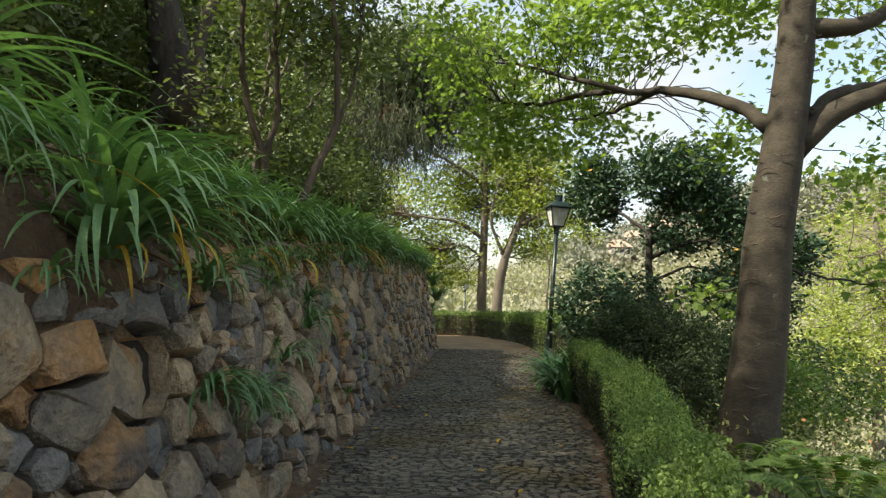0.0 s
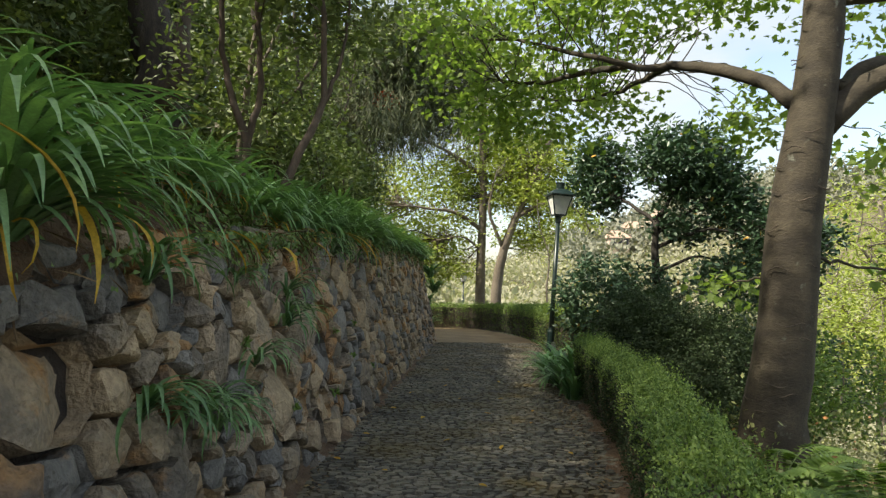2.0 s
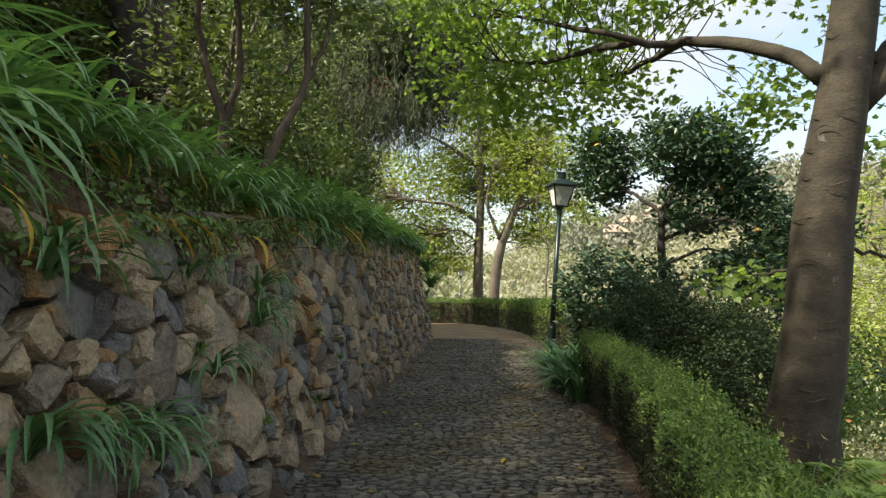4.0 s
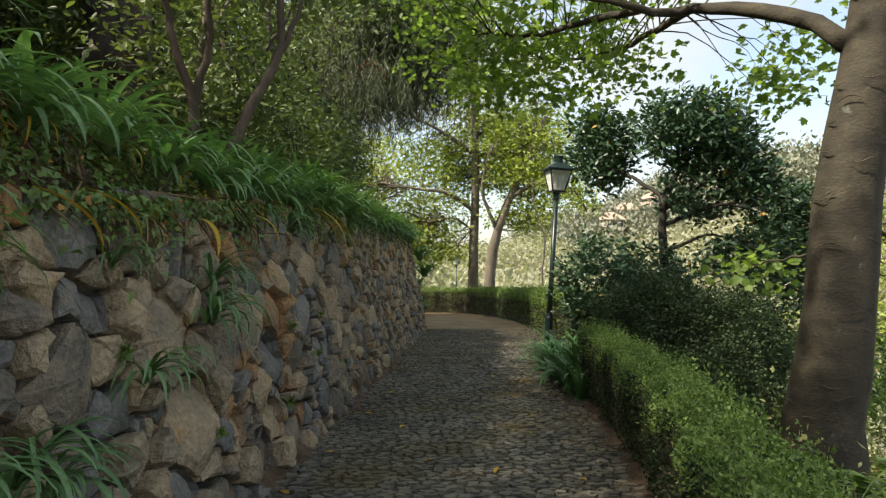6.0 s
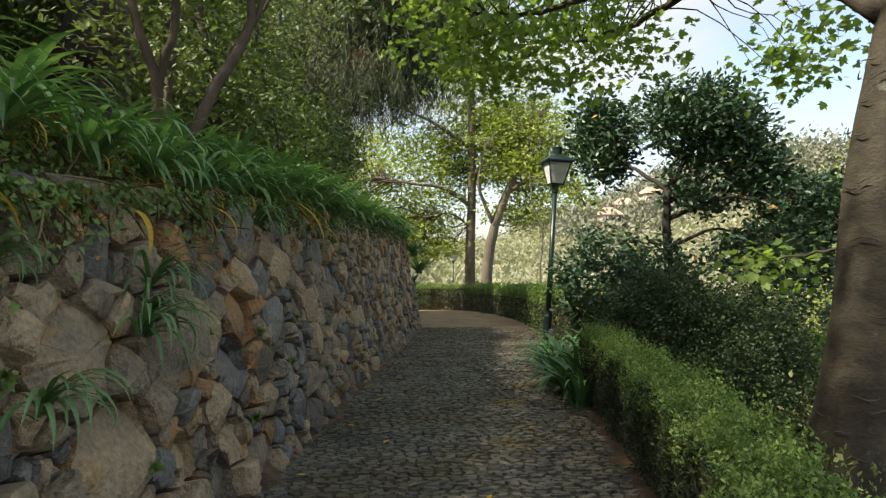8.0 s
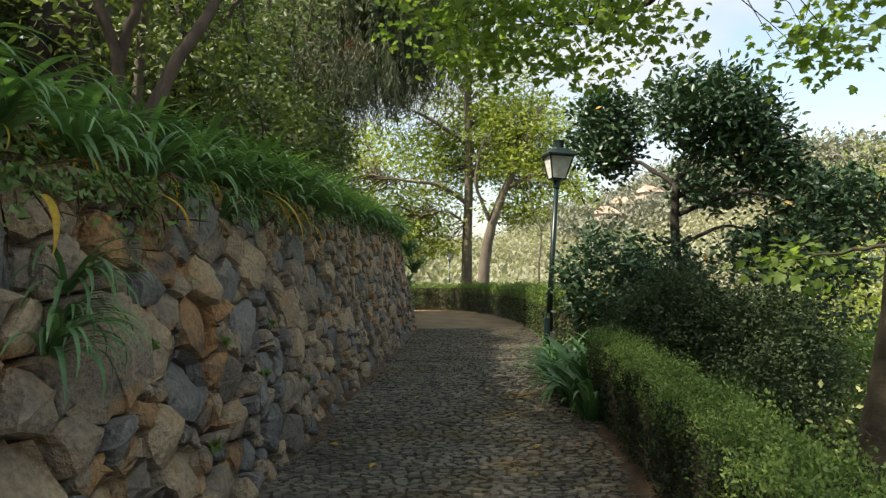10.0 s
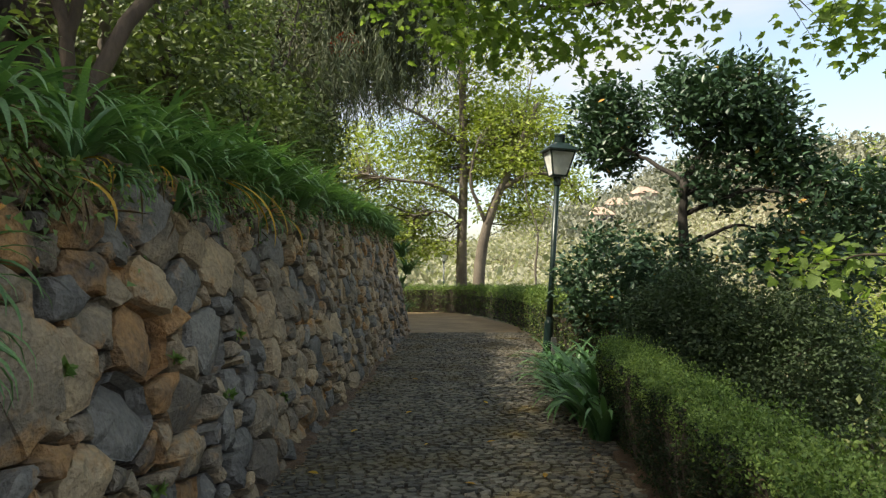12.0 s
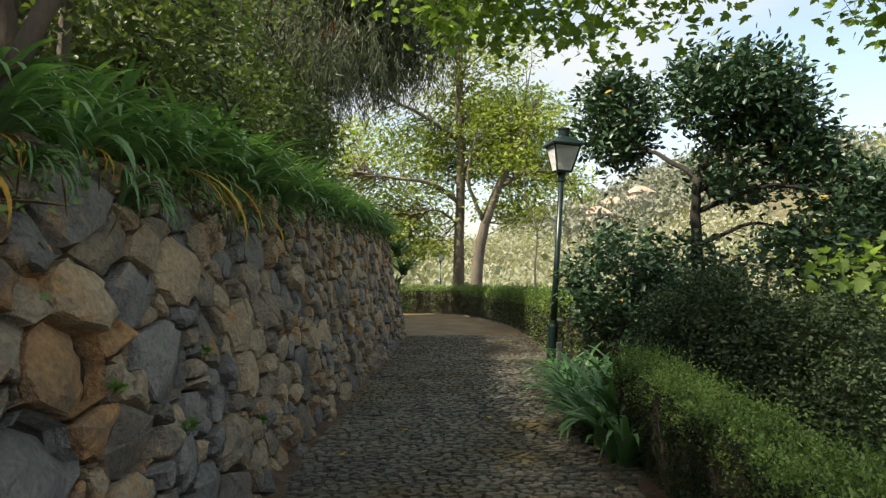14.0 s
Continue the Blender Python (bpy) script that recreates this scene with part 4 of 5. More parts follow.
shrub("laurel_bush", np.random.default_rng(42), [((3.05, 13.9, 0.75), (0.85, 0.8, 0.95)), ((3.9, 13.6, 0.6), (0.8, 0.7, 0.9))], 110, 0.12, OVAL_LEAF, LAUREL, BARK_DARK,
      "dark glossy laurel bush below the laurel tree", (3.3, 13.9, -0.8))
shrub("clipped_bush", np.random.default_rng(43), [((3.0, 10.4, 0.25), (0.75, 0.75, 0.80)), ((3.6, 9.9, 0.1), (0.75, 0.75, 0.75))], 330, 0.045, SMALL_LEAF, BUSH_LEAF, BARK_DARK,
      "dense dark green rounded bush behind the hedge", (3.2, 10.2, -0.7), per=56, spread=0.085, shell=0.7)
shrub("wild_bush", np.random.default_rng(44), [((5.4, 11.2, -0.6), (1.0, 0.9, 0.8)), ((6.6, 11.8, -0.6), (1.1, 0.9, 0.9))], 60, 0.09, OVAL_LEAF, FERN, BARK_GREY,
      "loose light green bush on the slope below the path", (5.8, 11.4, -1.8))

shrub("wild_bush", np.random.default_rng(45), [((4.5, 11.2, -0.1), (0.7, 0.8, 0.9)), ((5.0, 10.9, -0.8), (0.6, 0.6, 0.6))], 90, 0.085, OVAL_LEAF, WOODLEAF, BARK_DARK,
      "loose dark evergreen bush beside the maple", (4.7, 10.9, -1.5))
shrub("wild_bush", np.random.default_rng(46), [((6.7, 13.9, -0.1), (0.9, 0.8, 0.9)), ((7.6, 13.4, -0.8), (0.8, 0.8, 0.7))], 50, 0.11, OVAL_LEAF, LAUREL, BARK_DARK,
      "dark glossy bush further down the slope", (7.0, 13.6, -2.4))

# ---------------------------------------------------------------- the wood on the bank
def bank_tree(limbs, spots, bark, label, seed, leaf=0.13, per=26, spread=0.22, mat=None, name="woodland_tree", share=0.4):
    return foliage_tree(name, np.random.default_rng(seed), limbs, spots, per, spread, leaf, OVAL_LEAF, mat or WOODLEAF, bark, label, "tree", 0.6, 0.6, 0.2, 0.009, share)


br = np.random.default_rng(51)
bank_tree([([(-1.85, 7.2, 1.6), (-1.6, 7.35, 2.45), (-1.40, 7.8, 3.2), (-1.42, 7.85, 4.0), (-1.5, 7.9, 5.2), (-1.5, 8.2, 7.0)], 0.055, 0.02),
           ([(-1.40, 7.8, 3.2), (-1.25, 8.1, 3.9), (-1.2, 8.4, 5.0)], 0.03, 0.01)],
          np.concatenate([in_ellipsoid(br, 60, (-1.5, 8.6, 4.7), (0.8, 0.9, 0.9)), in_ellipsoid(br, 60, (-1.4, 8.4, 6.4), (1.3, 1.3, 1.0))]), BARK_RED, "slender leaning tree with reddish-brown stem on the bank", 52)
# crown mostly above view, widened for the shade it casts
bank_tree([([(-2.6, 8.4, 1.9), (-2.47, 8.38, 2.85), (-2.75, 8.5, 3.6), (-2.85, 8.5, 4.6), (-2.9, 8.6, 7.0)], 0.06, 0.025),
           ([(-2.47, 8.38, 2.8), (-2.35, 8.5, 3.6), (-2.45, 8.6, 5.0), (-2.3, 8.8, 6.6)], 0.05, 0.02)],
          in_ellipsoid(br, 95, (-2.5, 8.2, 6.2), (1.7, 2.0, 1.5)), BARK_RED, "two-stemmed slender tree among strap leaves", 53)
# last four trees, mostly out of view, are added to shade lane and hedge
for k, (x, y, r) in enumerate([(-3.3, 10.2, 0.07), (-3.0, 11.6, 0.10), (-8.6, 12.0, 0.12), (-3.3, 16.0, 0.10), (-6.5, 15.5, 0.16), (-4.2, 18.0, 0.12), (-5.5, 20.5, 0.15), (-3.7, 4.2, 0.10), (-4.6, 1.2, 0.12), (-5.2, 6.2, 0.12), (-3.2, -1.8, 0.1)]):
    z = bank_z(x, y)
    lean = br.normal(0, 0.25, 2)
    bank_tree([([(x, y, z - 0.2), (x + lean[0] * 0.3, y, z + 1.2), (x + lean[0], y + lean[1], z + 3), (x + lean[0] * 1.6, y + lean[1] * 1.5, z + 6)], r, r * 0.35),
               ([(x + lean[0] * 0.4, y, z + 1.5), (x + 0.5, y + 0.4, z + 2.6), (x + 0.8, y + 0.5, z + 4.2)], r * 0.45, 0.012)],
              np.concatenate([in_ellipsoid(br, 215 if k < 10 else 110, (x + lean[0], y, z + 4.6), (2.2, 2.1, 2.0)) if k > 6 else in_ellipsoid(br, 34 if k in (1, 3, 5) else 52, (x + lean[0], y, z + 4.2), (1.6, 1.5, 2.0)), in_ellipsoid(br, 26 if k < 7 else 4, (x, y - 0.4, z + 1.5 + (2 if k > 6 else 0)), (0.9, 0.9, 0.9))]),
              BARK_DARK if k % 2 else BARK_GREY, "dark woodland tree on the bank, last four added to shade the lane", 60 + k, leaf=0.125, per=36, spread=0.3)
# old hollow trunk
ot = new("old_tree")
tagged(ot, "old gnarled trunk with a dark hollow on the bank", "tree")
orr = np.random.default_rng(71)
v, f = limb([(-6.1, 13.7, 2.6), (-6.15, 13.7, 3.6), (-6.3, 13.75, 4.6), (-6.2, 13.8, 5.6), (-6.6, 13.9, 7.2), (-6.9, 14.0, 9.5)], 0.62, 0.34, 22, 16, orr, 0.10, 0.02)
part("trunk", v, f, BARK_DARK, ot, "", True)
v, f = limb([(-6.0, 13.4, 4.6), (-5.5, 13.3, 5.4), (-5.6, 13.4, 6.3), (-5.2, 13.6, 7.8)], 0.26, 0.10, 12, 10, orr, 0.08, 0.01)
part("branch", v, f, BARK_RED, ot, "pale stripped branch", True)
sp = in_ellipsoid(orr, 110, (-6.4, 13.6, 9.2), (2.6, 2.2, 1.4))
P, o, S = clusters(orr, sp, 24, 0.25, 0.13, 0.6)
tagged(part("foliage", *scatter(OVAL_LEAF, P, leaf_turns(orr, len(P), 0.6, 0.2, o), S), WOODLEAF, ot), kind="stuff")

# shady bushes that close the wood behind the strap leaves
for k, (x, y, rx, rz) in enumerate([(-3.4, 11.4, 0.9, 1.0), (-2.6, 13.2, 0.8, 0.9), (-2.8, 16.0, 1.0, 1.1), (-4.2, 14.8, 1.2, 1.8), (-7.6, 9.5, 1.6, 2.4),
                                    (-5.6, 17.5, 1.4, 1.5), (-8.2, 13.5, 1.6, 3.4), (-3.6, 21.5, 1.4, 1.6), (-6.0, 6.0, 1.6, 2.2), (-4.5, 2.8, 1.4, 1.6), (-9.0, 17.5, 2.4, 4.2), (-7.5, 21.5, 2.2, 4.5), (-10.0, 11.0, 2.4, 4.0), (-5.5, 26.0, 2.0, 4.5)]):
    z = bank_z(x, y)
    shrub("woodland_bush", np.random.default_rng(80 + k), [((x, y, z + rz * 0.8), (rx, rx, rz))], 28 if rx < 1.5 else 12 if rx < 2 else 7, 0.115 if rx < 1.5 else 0.18 if rx < 2 else 0.28, OVAL_LEAF, WOODLEAF, BARK_DARK, "shady evergreen bush on the bank", (x, y, z - 0.1), per=24, spread=0.2, shell=0.3)


# drooping conifer over the bend
def drooping_tree():
    rng = np.random.default_rng(91)
    root = new("conifer")
    tagged(root, "drooping dark conifer hung with grey moss", "tree")
    limbs = [([(-4.6, 21.5, 1.6), (-4.4, 21.5, 5), (-4.2, 21.6, 9), (-4.1, 21.7, 13)], 0.26, 0.08),
             ([(-4.4, 21.5, 5.6), (-3.2, 21.2, 7.0), (-1.8, 21.4, 7.3), (-0.2, 21.6, 7.0)], 0.09, 0.02),
             ([(-4.35, 21.5, 7), (-2.8, 20.6, 8.6), (-1.2, 20.4, 9.2), (0.8, 20.6, 9.0)], 0.08, 0.02),
             ([(-4.4, 21.5, 4.6), (-3.6, 20.4, 6.0), (-2.6, 19.4, 6.4), (-1.6, 18.9, 6.2)], 0.08, 0.02),
             ([(-4.3, 21.5, 8.5), (-3.0, 22.5, 10), (-1.0, 22.8, 10.6)], 0.08, 0.02)]
    tips = []
    for k, (p, a, b) in enumerate(limbs):
        part("trunk" if k == 0 else "branch", *limb(p, a, b, 14, 9, rng, 0.04, 0.02), BARK_DARK, root, "", True)
        if k:
            tips.append(curve_through(p, 40)[6:])
    tips = np.concatenate(tips)
    for mat, name, count, lo, hi, size in ((SPRAY, "drooping_foliage", 2700, 0.4, 1.9, 0.20), (MOSS, "hanging_moss", 420, 0.8, 2.4, 0.14)):
        P, A = [], []
        for _ in range(count):
            o = tips[rng.integers(len(tips))] + rng.normal(0, 0.5, 3) * (1, 1, 0.7) if rng.random() < 0.5 else in_ellipsoid(rng, 1, (-1.6, 20.8, 8.2), (2.9, 1.8, 1.7))[0]
            if name == "hanging_moss":
                o[0] = min(o[0], rng.uniform(-3.4, -1.7))
            n = int(rng.uniform(lo, hi) * 20)
            t = np.linspace(0, 1, n)[:, None]
            ln = n / 20
            sway = rng.normal(0, 0.10, 2)
            q = o + t * np.array([sway[0], sway[1], -ln]) + rng.normal(0, 0.035, (n, 3))
            P.append(q)
            A.append(rng.normal(0, 0.45, (n, 3)) + np.array([0, 0, -1.0]))
        P, A = np.concatenate(P), np.concatenate(A)
        R = frames(A, rng.normal(0, 1, (len(P), 3)))
        S = size * rng.uniform(0.6, 1.3, len(P))
        tagged(part(name, *scatter(NEEDLE, P, R, S), mat, root), kind="stuff")
    P, o, S = clusters(rng, in_ellipsoid(rng, 150, (-1.3, 20.2, 8.7), (2.7, 1.5, 1.5)), 30, 0.38, 0.19, 0.6)
    tagged(part("leafy_sprays", *scatter(OVAL_LEAF, P, leaf_turns(rng, len(P), 0.6, 0.25, o), S), WOODLEAF, root), kind="stuff")
    P = in_ellipsoid(rng, 260, (-2.1, 19.6, 6.5), (0.45, 0.35, 0.35))
    tagged(part("red_foliage", *scatter(OVAL_LEAF, P, leaf_turns(rng, len(P)), np.full(len(P), 0.10)), RED_LEAF, root, "reddish dying leaves"), kind="stuff")


drooping_tree()

# ---------------------------------------------------------------- spring-green trees beyond the bend
def spring_tree(limbs, ells, label, seed, leaf=0.22, per=46, spread=0.50, mat=None, bark=None):
    rng = np.random.default_rng(seed)
    spots = np.concatenate([in_ellipsoid(rng, n, c, r, 0.1) for n, c, r in ells])
    foliage_tree("spring_tree", rng, limbs, spots, per, spread, leaf, OVAL_LEAF, mat or SPRING, bark or BARK_GREY, label, "tree", 0.35, 0.85, 0.1, 0.02, 0.55, sag=0.05)


spring_tree([([(1.25, 33, -2.4), (1.25, 33, 1.5), (1.35, 33, 5), (1.3, 33, 10.5), (1.5, 33, 14)], 0.28, 0.11),
             ([(1.3, 33, 3.6), (0.0, 32.4, 4.4), (-1.6, 32, 4.6), (-3.4, 32, 4.9)], 0.12, 0.03),
             ([(1.35, 33, 5.0), (2.6, 32.6, 6.4), (4.0, 32.5, 7.0)], 0.12, 0.03),
             ([(1.3, 33, 6.4), (-0.6, 32.5, 7.6), (-2.6, 32.2, 8.4)], 0.12, 0.03),
             ([(1.3, 33, 2.6), (0.3, 32.5, 3.2), (-0.9, 32.2, 3.0)], 0.06, 0.02)],
            [(250, (-1.8, 34.2, 5.0), (4.2, 2.2, 3.2)), (220, (2.4, 34.8, 7.4), (3.6, 2.2, 2.8)), (60, (-1.0, 33.2, 2.0), (1.6, 1.2, 1.2)), (120, (0, 32.5, 11), (5, 3, 2.5))], "tall spring-green tree with a straight tan trunk", 101, bark=BARK_TAN)
spring_tree([([(1.92, 31.6, -2.2), (1.98, 31.6, 0.4), (2.2, 31.6, 2.0), (2.7, 31.6, 3.6), (3.5, 31.6, 5.4), (4.6, 31.8, 8)], 0.30, 0.11),
             ([(2.3, 31.6, 2.6), (1.6, 31.2, 4.4), (1.9, 31, 6.2)], 0.10, 0.03), ([(3.0, 31.6, 4.2), (4.4, 31.2, 4.8), (5.8, 31, 4.4), (6.4, 31, 3.4)], 0.12, 0.03)],
            [(170, (4.2, 32.6, 6.2), (2.6, 2.0, 2.4)), (34, (3.6, 32.4, 3.4), (1.6, 1.0, 0.9)), (16, (5.8, 31, 4.2), (0.9, 0.8, 0.7))], "leaning spring-green tree with a forked trunk behind the hedge", 102, bark=BARK_TAN)
spring_tree([([(4.0, 28, -1.6), (3.92, 28, 0.6), (4.02, 28, 2.1), (3.6, 28, 3.4), (3.5, 28, 4.6)], 0.05, 0.015), ([(4.02, 28, 2.1), (4.35, 28, 2.8), (4.6, 28, 3.7)], 0.025, 0.01)],
            [(26, (4.0, 28, 3.6), (0.9, 0.7, 1.0)), (6, (4.2, 28, 1.9), (0.5, 0.4, 0.4))], "slim young tree with sparse leaves behind the hedge", 103, 0.11, 16, 0.2)
spring_tree([([(15, 21, -6), (15, 21, -2), (15.3, 21, 2), (15, 21, 5)], 0.3, 0.1), ([(15, 21, -1), (13.4, 20.5, 1), (12.4, 20.5, 2.4)], 0.12, 0.03)],
            [(170, (15.5, 21, 2.2), (4.4, 3.4, 3.4)), (70, (13.2, 20, -0.6), (2.6, 2.2, 2.2))], "sunlit spring-green tree down the slope", 104, 0.15, 30, 0.36)
spring_tree([([(13.0, 14, -5), (13.0, 14, -2), (13.3, 14, 1)], 0.18, 0.06), ([(13, 14, -2), (12.0, 13.6, -0.6), (11.2, 13.4, 0.2)], 0.07, 0.02)],
            [(80, (13.0, 14, 0.2), (2.6, 2.0, 1.8)), (40, (11, 13, -1.6), (2.0, 1.5, 1.0))], "pale green garden tree lower on the slope", 105, 0.12, 24, 0.3)
spring_tree([([(9.2, 11.2, -3.2), (9.1, 11.2, -1.8), (9.35, 11.2, -0.9), (9.1, 11.3, 0.4)], 0.12, 0.04), ([(9.35, 11.2, -0.9), (10.0, 11.4, 0.2), (10.8, 11.4, 0.6)], 0.05, 0.02)],
            [(50, (9.6, 11.4, 0.8), (1.8, 1.2, 0.9)), (16, (8.6, 11.2, 0.2), (0.9, 0.8, 0.5))], "small crooked tree with pale leaves on the slope", 106, 0.11, 20, 0.22)

spring_tree([([(20, 31, -9), (20, 31, -4), (20.4, 31, 1), (20, 31, 5)], 0.32, 0.1), ([(20, 31, -3), (18.2, 30.5, -0.5), (17.2, 30.5, 1.4)], 0.12, 0.03)],
            [(150, (20, 31.5, 1.5), (5.0, 3.4, 4.2)), (60, (17.4, 30.5, -2.0), (2.8, 2.2, 2.2))], "broad sunlit spring-green tree across the garden", 107, 0.24, 40, 0.5)

# ---------------------------------------------------------------- distance: scrub, woods, houses
def far_cover():
    rng = np.random.default_rng(111)
    x, y = rng.uniform(-25, 50, 3400), rng.uniform(36, 150, 3400)
    c = np.c_[x, y, [slope_z(a, b) for a, b in zip(x, y)]] + np.array([0, 0, 0.3])
    P, o, S = clusters(rng, c, 26, 1.0, 0.7, 0.8)
    near = np.c_[rng.uniform(13, 48, 900), rng.uniform(14, 42, 900)]
    near = np.c_[near, [slope_z(a, b) + 0.2 for a, b in near]]
    P2, o2, S2 = clusters(rng, near, 30, 0.7, 0.42, 0.8)
    P, o, S = np.concatenate([P, P2]), np.concatenate([o, o2]), np.concatenate([S, S2])
    tagged(part("scrub", *scatter(SMALL_LEAF, P, leaf_turns(rng, len(P), 0.4, -0.2, o), S), HAZY_LEAF), "sunlit scrub covering the far valley side, paled by haze put in its colour", "scrub", kind="stuff")
    x, y = rng.uniform(20, 120, 2200), rng.uniform(110, 200, 2200)
    c = np.c_[x, y, [slope_z(a, b) for a, b in zip(x, y)]] + np.array([0, 0, 1.0])
    P, o, S = clusters(rng, c, 36, 1.9, 1.1, 0.9)
    tagged(part("far_woods", *scatter(SMALL_LEAF, P, leaf_turns(rng, len(P), 0.4, -0.2, o), S), HAZY_WOOD), "woods on the far hillside, haze put into their pale leaf colour", "woods", kind="stuff")


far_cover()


def house(x, y, z, w, d, h, turn, label):
    root = new("house")
    root.matrix_basis = pose(x, y, z, 0, 0, turn)
    tagged(root, label, "house", "houses on the far hill")
    shell = part("wall", *box_mesh((-w / 2, -d / 2, -6), (w / 2, d / 2, h)), PLASTER, root)
    e = 0.4
    rv = [(-w / 2 - e, -d / 2 - e, h), (w / 2 + e, -d / 2 - e, h), (w / 2 + e, d / 2 + e, h), (-w / 2 - e, d / 2 + e, h), (-w / 4, 0, h + 1.5), (w / 4, 0, h + 1.5)]
    part("roof", rv, [(0, 1, 5, 4), (1, 2, 5), (2, 3, 4, 5), (3, 0, 4), (3, 2, 1, 0)], TERRACOTTA_HAZED, root)
    for i in range(3):
        for zz in (0.8, 3.4):
            if zz + 1.3 < h:
                cx = -w / 2 + w * (i + 0.5) / 3
                part("window", *box_mesh((cx - 0.4, -d / 2 - 0.05, zz), (cx + 0.4, -d / 2 + 0.1, zz + 1.2)), SHADEGLASS, shell)
    return root


for x, y, w, h, turn, label in ((41.3, 132, 3.6, 3.9, 12, "pale two-storey house with terracotta roof on the far hill"), (34.6, 128, 4.0, 2.2, -8, "low house with terracotta roof among hillside trees"),
                                (29.6, 120, 3.4, 2.2, 5, "small distant house with terracotta roof")):
    house(x, y, slope_z(x, y) + 1.3, w, 4.5, h, turn, label)

# ---------------------------------------------------------------- strap-leaved plants on the wall top
ar = np.random.default_rng(121)
NEAR_LABEL = "lush strap-leaved agapanthus clump arching over the wall top"
# the great clump that hangs over the wall, and the row behind it: along the lane, back from the wall's edge, leaves, size
for y, d, n, s in [(2.52, -0.05, 120, 1.0), (1.55, 0.20, 60, 1.05), (2.75, 0.18, 56, 0.92), (2.2, 0.5, 56, 1.0), (3.3, 0.16, 54, 0.85), (2.9, 0.6, 48, 0.95), (3.8, 0.16, 50, 0.82), (3.5, 0.6, 48, 0.9),
                   (4.3, 0.16, 46, 0.78), (4.2, 0.7, 46, 0.9), (4.85, 0.16, 46, 0.78), (5.0, 0.72, 46, 0.9), (5.4, 0.12, 48, 0.8), (5.7, 0.65, 46, 0.9), (6.0, 0.10, 50, 0.82), (6.5, 0.58, 46, 0.9),
                   (6.6, 0.07, 52, 0.84), (7.15, 0.06, 54, 0.86), (7.3, 0.55, 46, 0.9), (7.7, 0.05, 54, 0.84)]:
    x = wall_foot(y) - 0.19 * (wall_top(y) - lane_z(y)) - 0.02 - d
    clump_near("agapanthus_plant", (x, y, bank_z(x, y) + (0.12 if d < 0 else -0.02)), ar, n, NEAR_LABEL, s, 1.0 if y < 3 else 1.35, group="agapanthus along the wall", dry=2 if d < 0.17 else 1)
CLUMPS = [mesh_data("foliage", *clump_mesh(ar, 54, 0.66, 0.060, (70, 155)), AGA, True) for _ in range(4)]
for y in np.arange(8.1, 21.8, 0.42):
    for x0 in (-1.22, -1.55, -2.0):
        x = wall_foot(y) - 0.19 * (wall_top(y) - lane_z(y)) + (x0 + 1.17) + ar.normal(0, 0.06)
        root = new("agapanthus_plant")
        root.matrix_basis = pose(x, y + ar.normal(0, 0.1), bank_z(x, y) - 0.04, 0, 0, ar.normal(0, 25))
        tagged(root, "green agapanthus clump in the row above the wall", "plant", "agapanthus along the wall")
        ob = new("foliage", CLUMPS[ar.integers(4)])
        ob.parent = root
        k = ar.uniform(0.85, 1.15)
        ob.scale = (k, k, k)
# the overhanging clumps at the wall's end
for x, y, z in [(-0.75, 20.9, 1.2), (-0.65, 21.4, 0.7), (-0.9, 21.8, 0.2), (-0.9, 22.6, -0.5)]:
    root = new("agapanthus_plant")
    root.matrix_basis = pose(x, y, z, 0, 0, ar.uniform(0, 360))
    tagged(root, "agapanthus clump spilling over the end of the wall", "plant", "agapanthus along the wall")
    ob = new("foliage", CLUMPS[ar.integers(4)])
    ob.parent = root
    ob.scale = (1.15, 1.15, 1.15)
# beside the lamp and the hedge
BLUE = [mesh_data("foliage", *clump_mesh(ar, 30, 0.86, 0.066, (60, 135), (-26, 5), 8), AGA_BLUE, True) for _ in range(3)]
for x, y, s in [(1.46, 9.1, 1.05), (1.75, 9.35, 1.0), (1.45, 9.55, 0.95), (1.62, 9.75, 1.1), (1.4, 10.6, 0.9), (1.5, 11.2, 0.95), (1.6, 12.2, 0.9), (1.8, 13.2, 0.85), (2.3, 11.8, 1.0), (1.50, 10.2, 0.9), (1.85, 10.3, 1.1), (1.62, 10.8, 0.95), (1.95, 11.0, 1.1), (1.65, 11.6, 0.9), (2.0, 11.9, 1.0), (2.3, 10.9, 1.0), (2.0, 12.7, 0.9)]:
    root = new("agapanthus_plant")
    root.matrix_basis = pose(x + 0.20, y, lane_z(y) - 0.03, 0, 0, ar.uniform(0, 360))
    tagged(root, "bluish-green strap-leaved clump at the hedge's end", "plant", "agapanthus by the lamp")
    ob = new("foliage", BLUE[ar.integers(3)])
    ob.parent = root
    ob.scale = (s, s, s)

# tufts rooted in the wall's joints
TUFT = [mesh_data("leaf", *blade(ar.uniform(0.34, 0.48), ar.uniform(0.024, 0.034), radians(ar.uniform(135, 200)), 9, 0.2, ar.normal(0, 0.03), ar.uniform(0, 0.12)), AGA, True) for _ in range(6)]
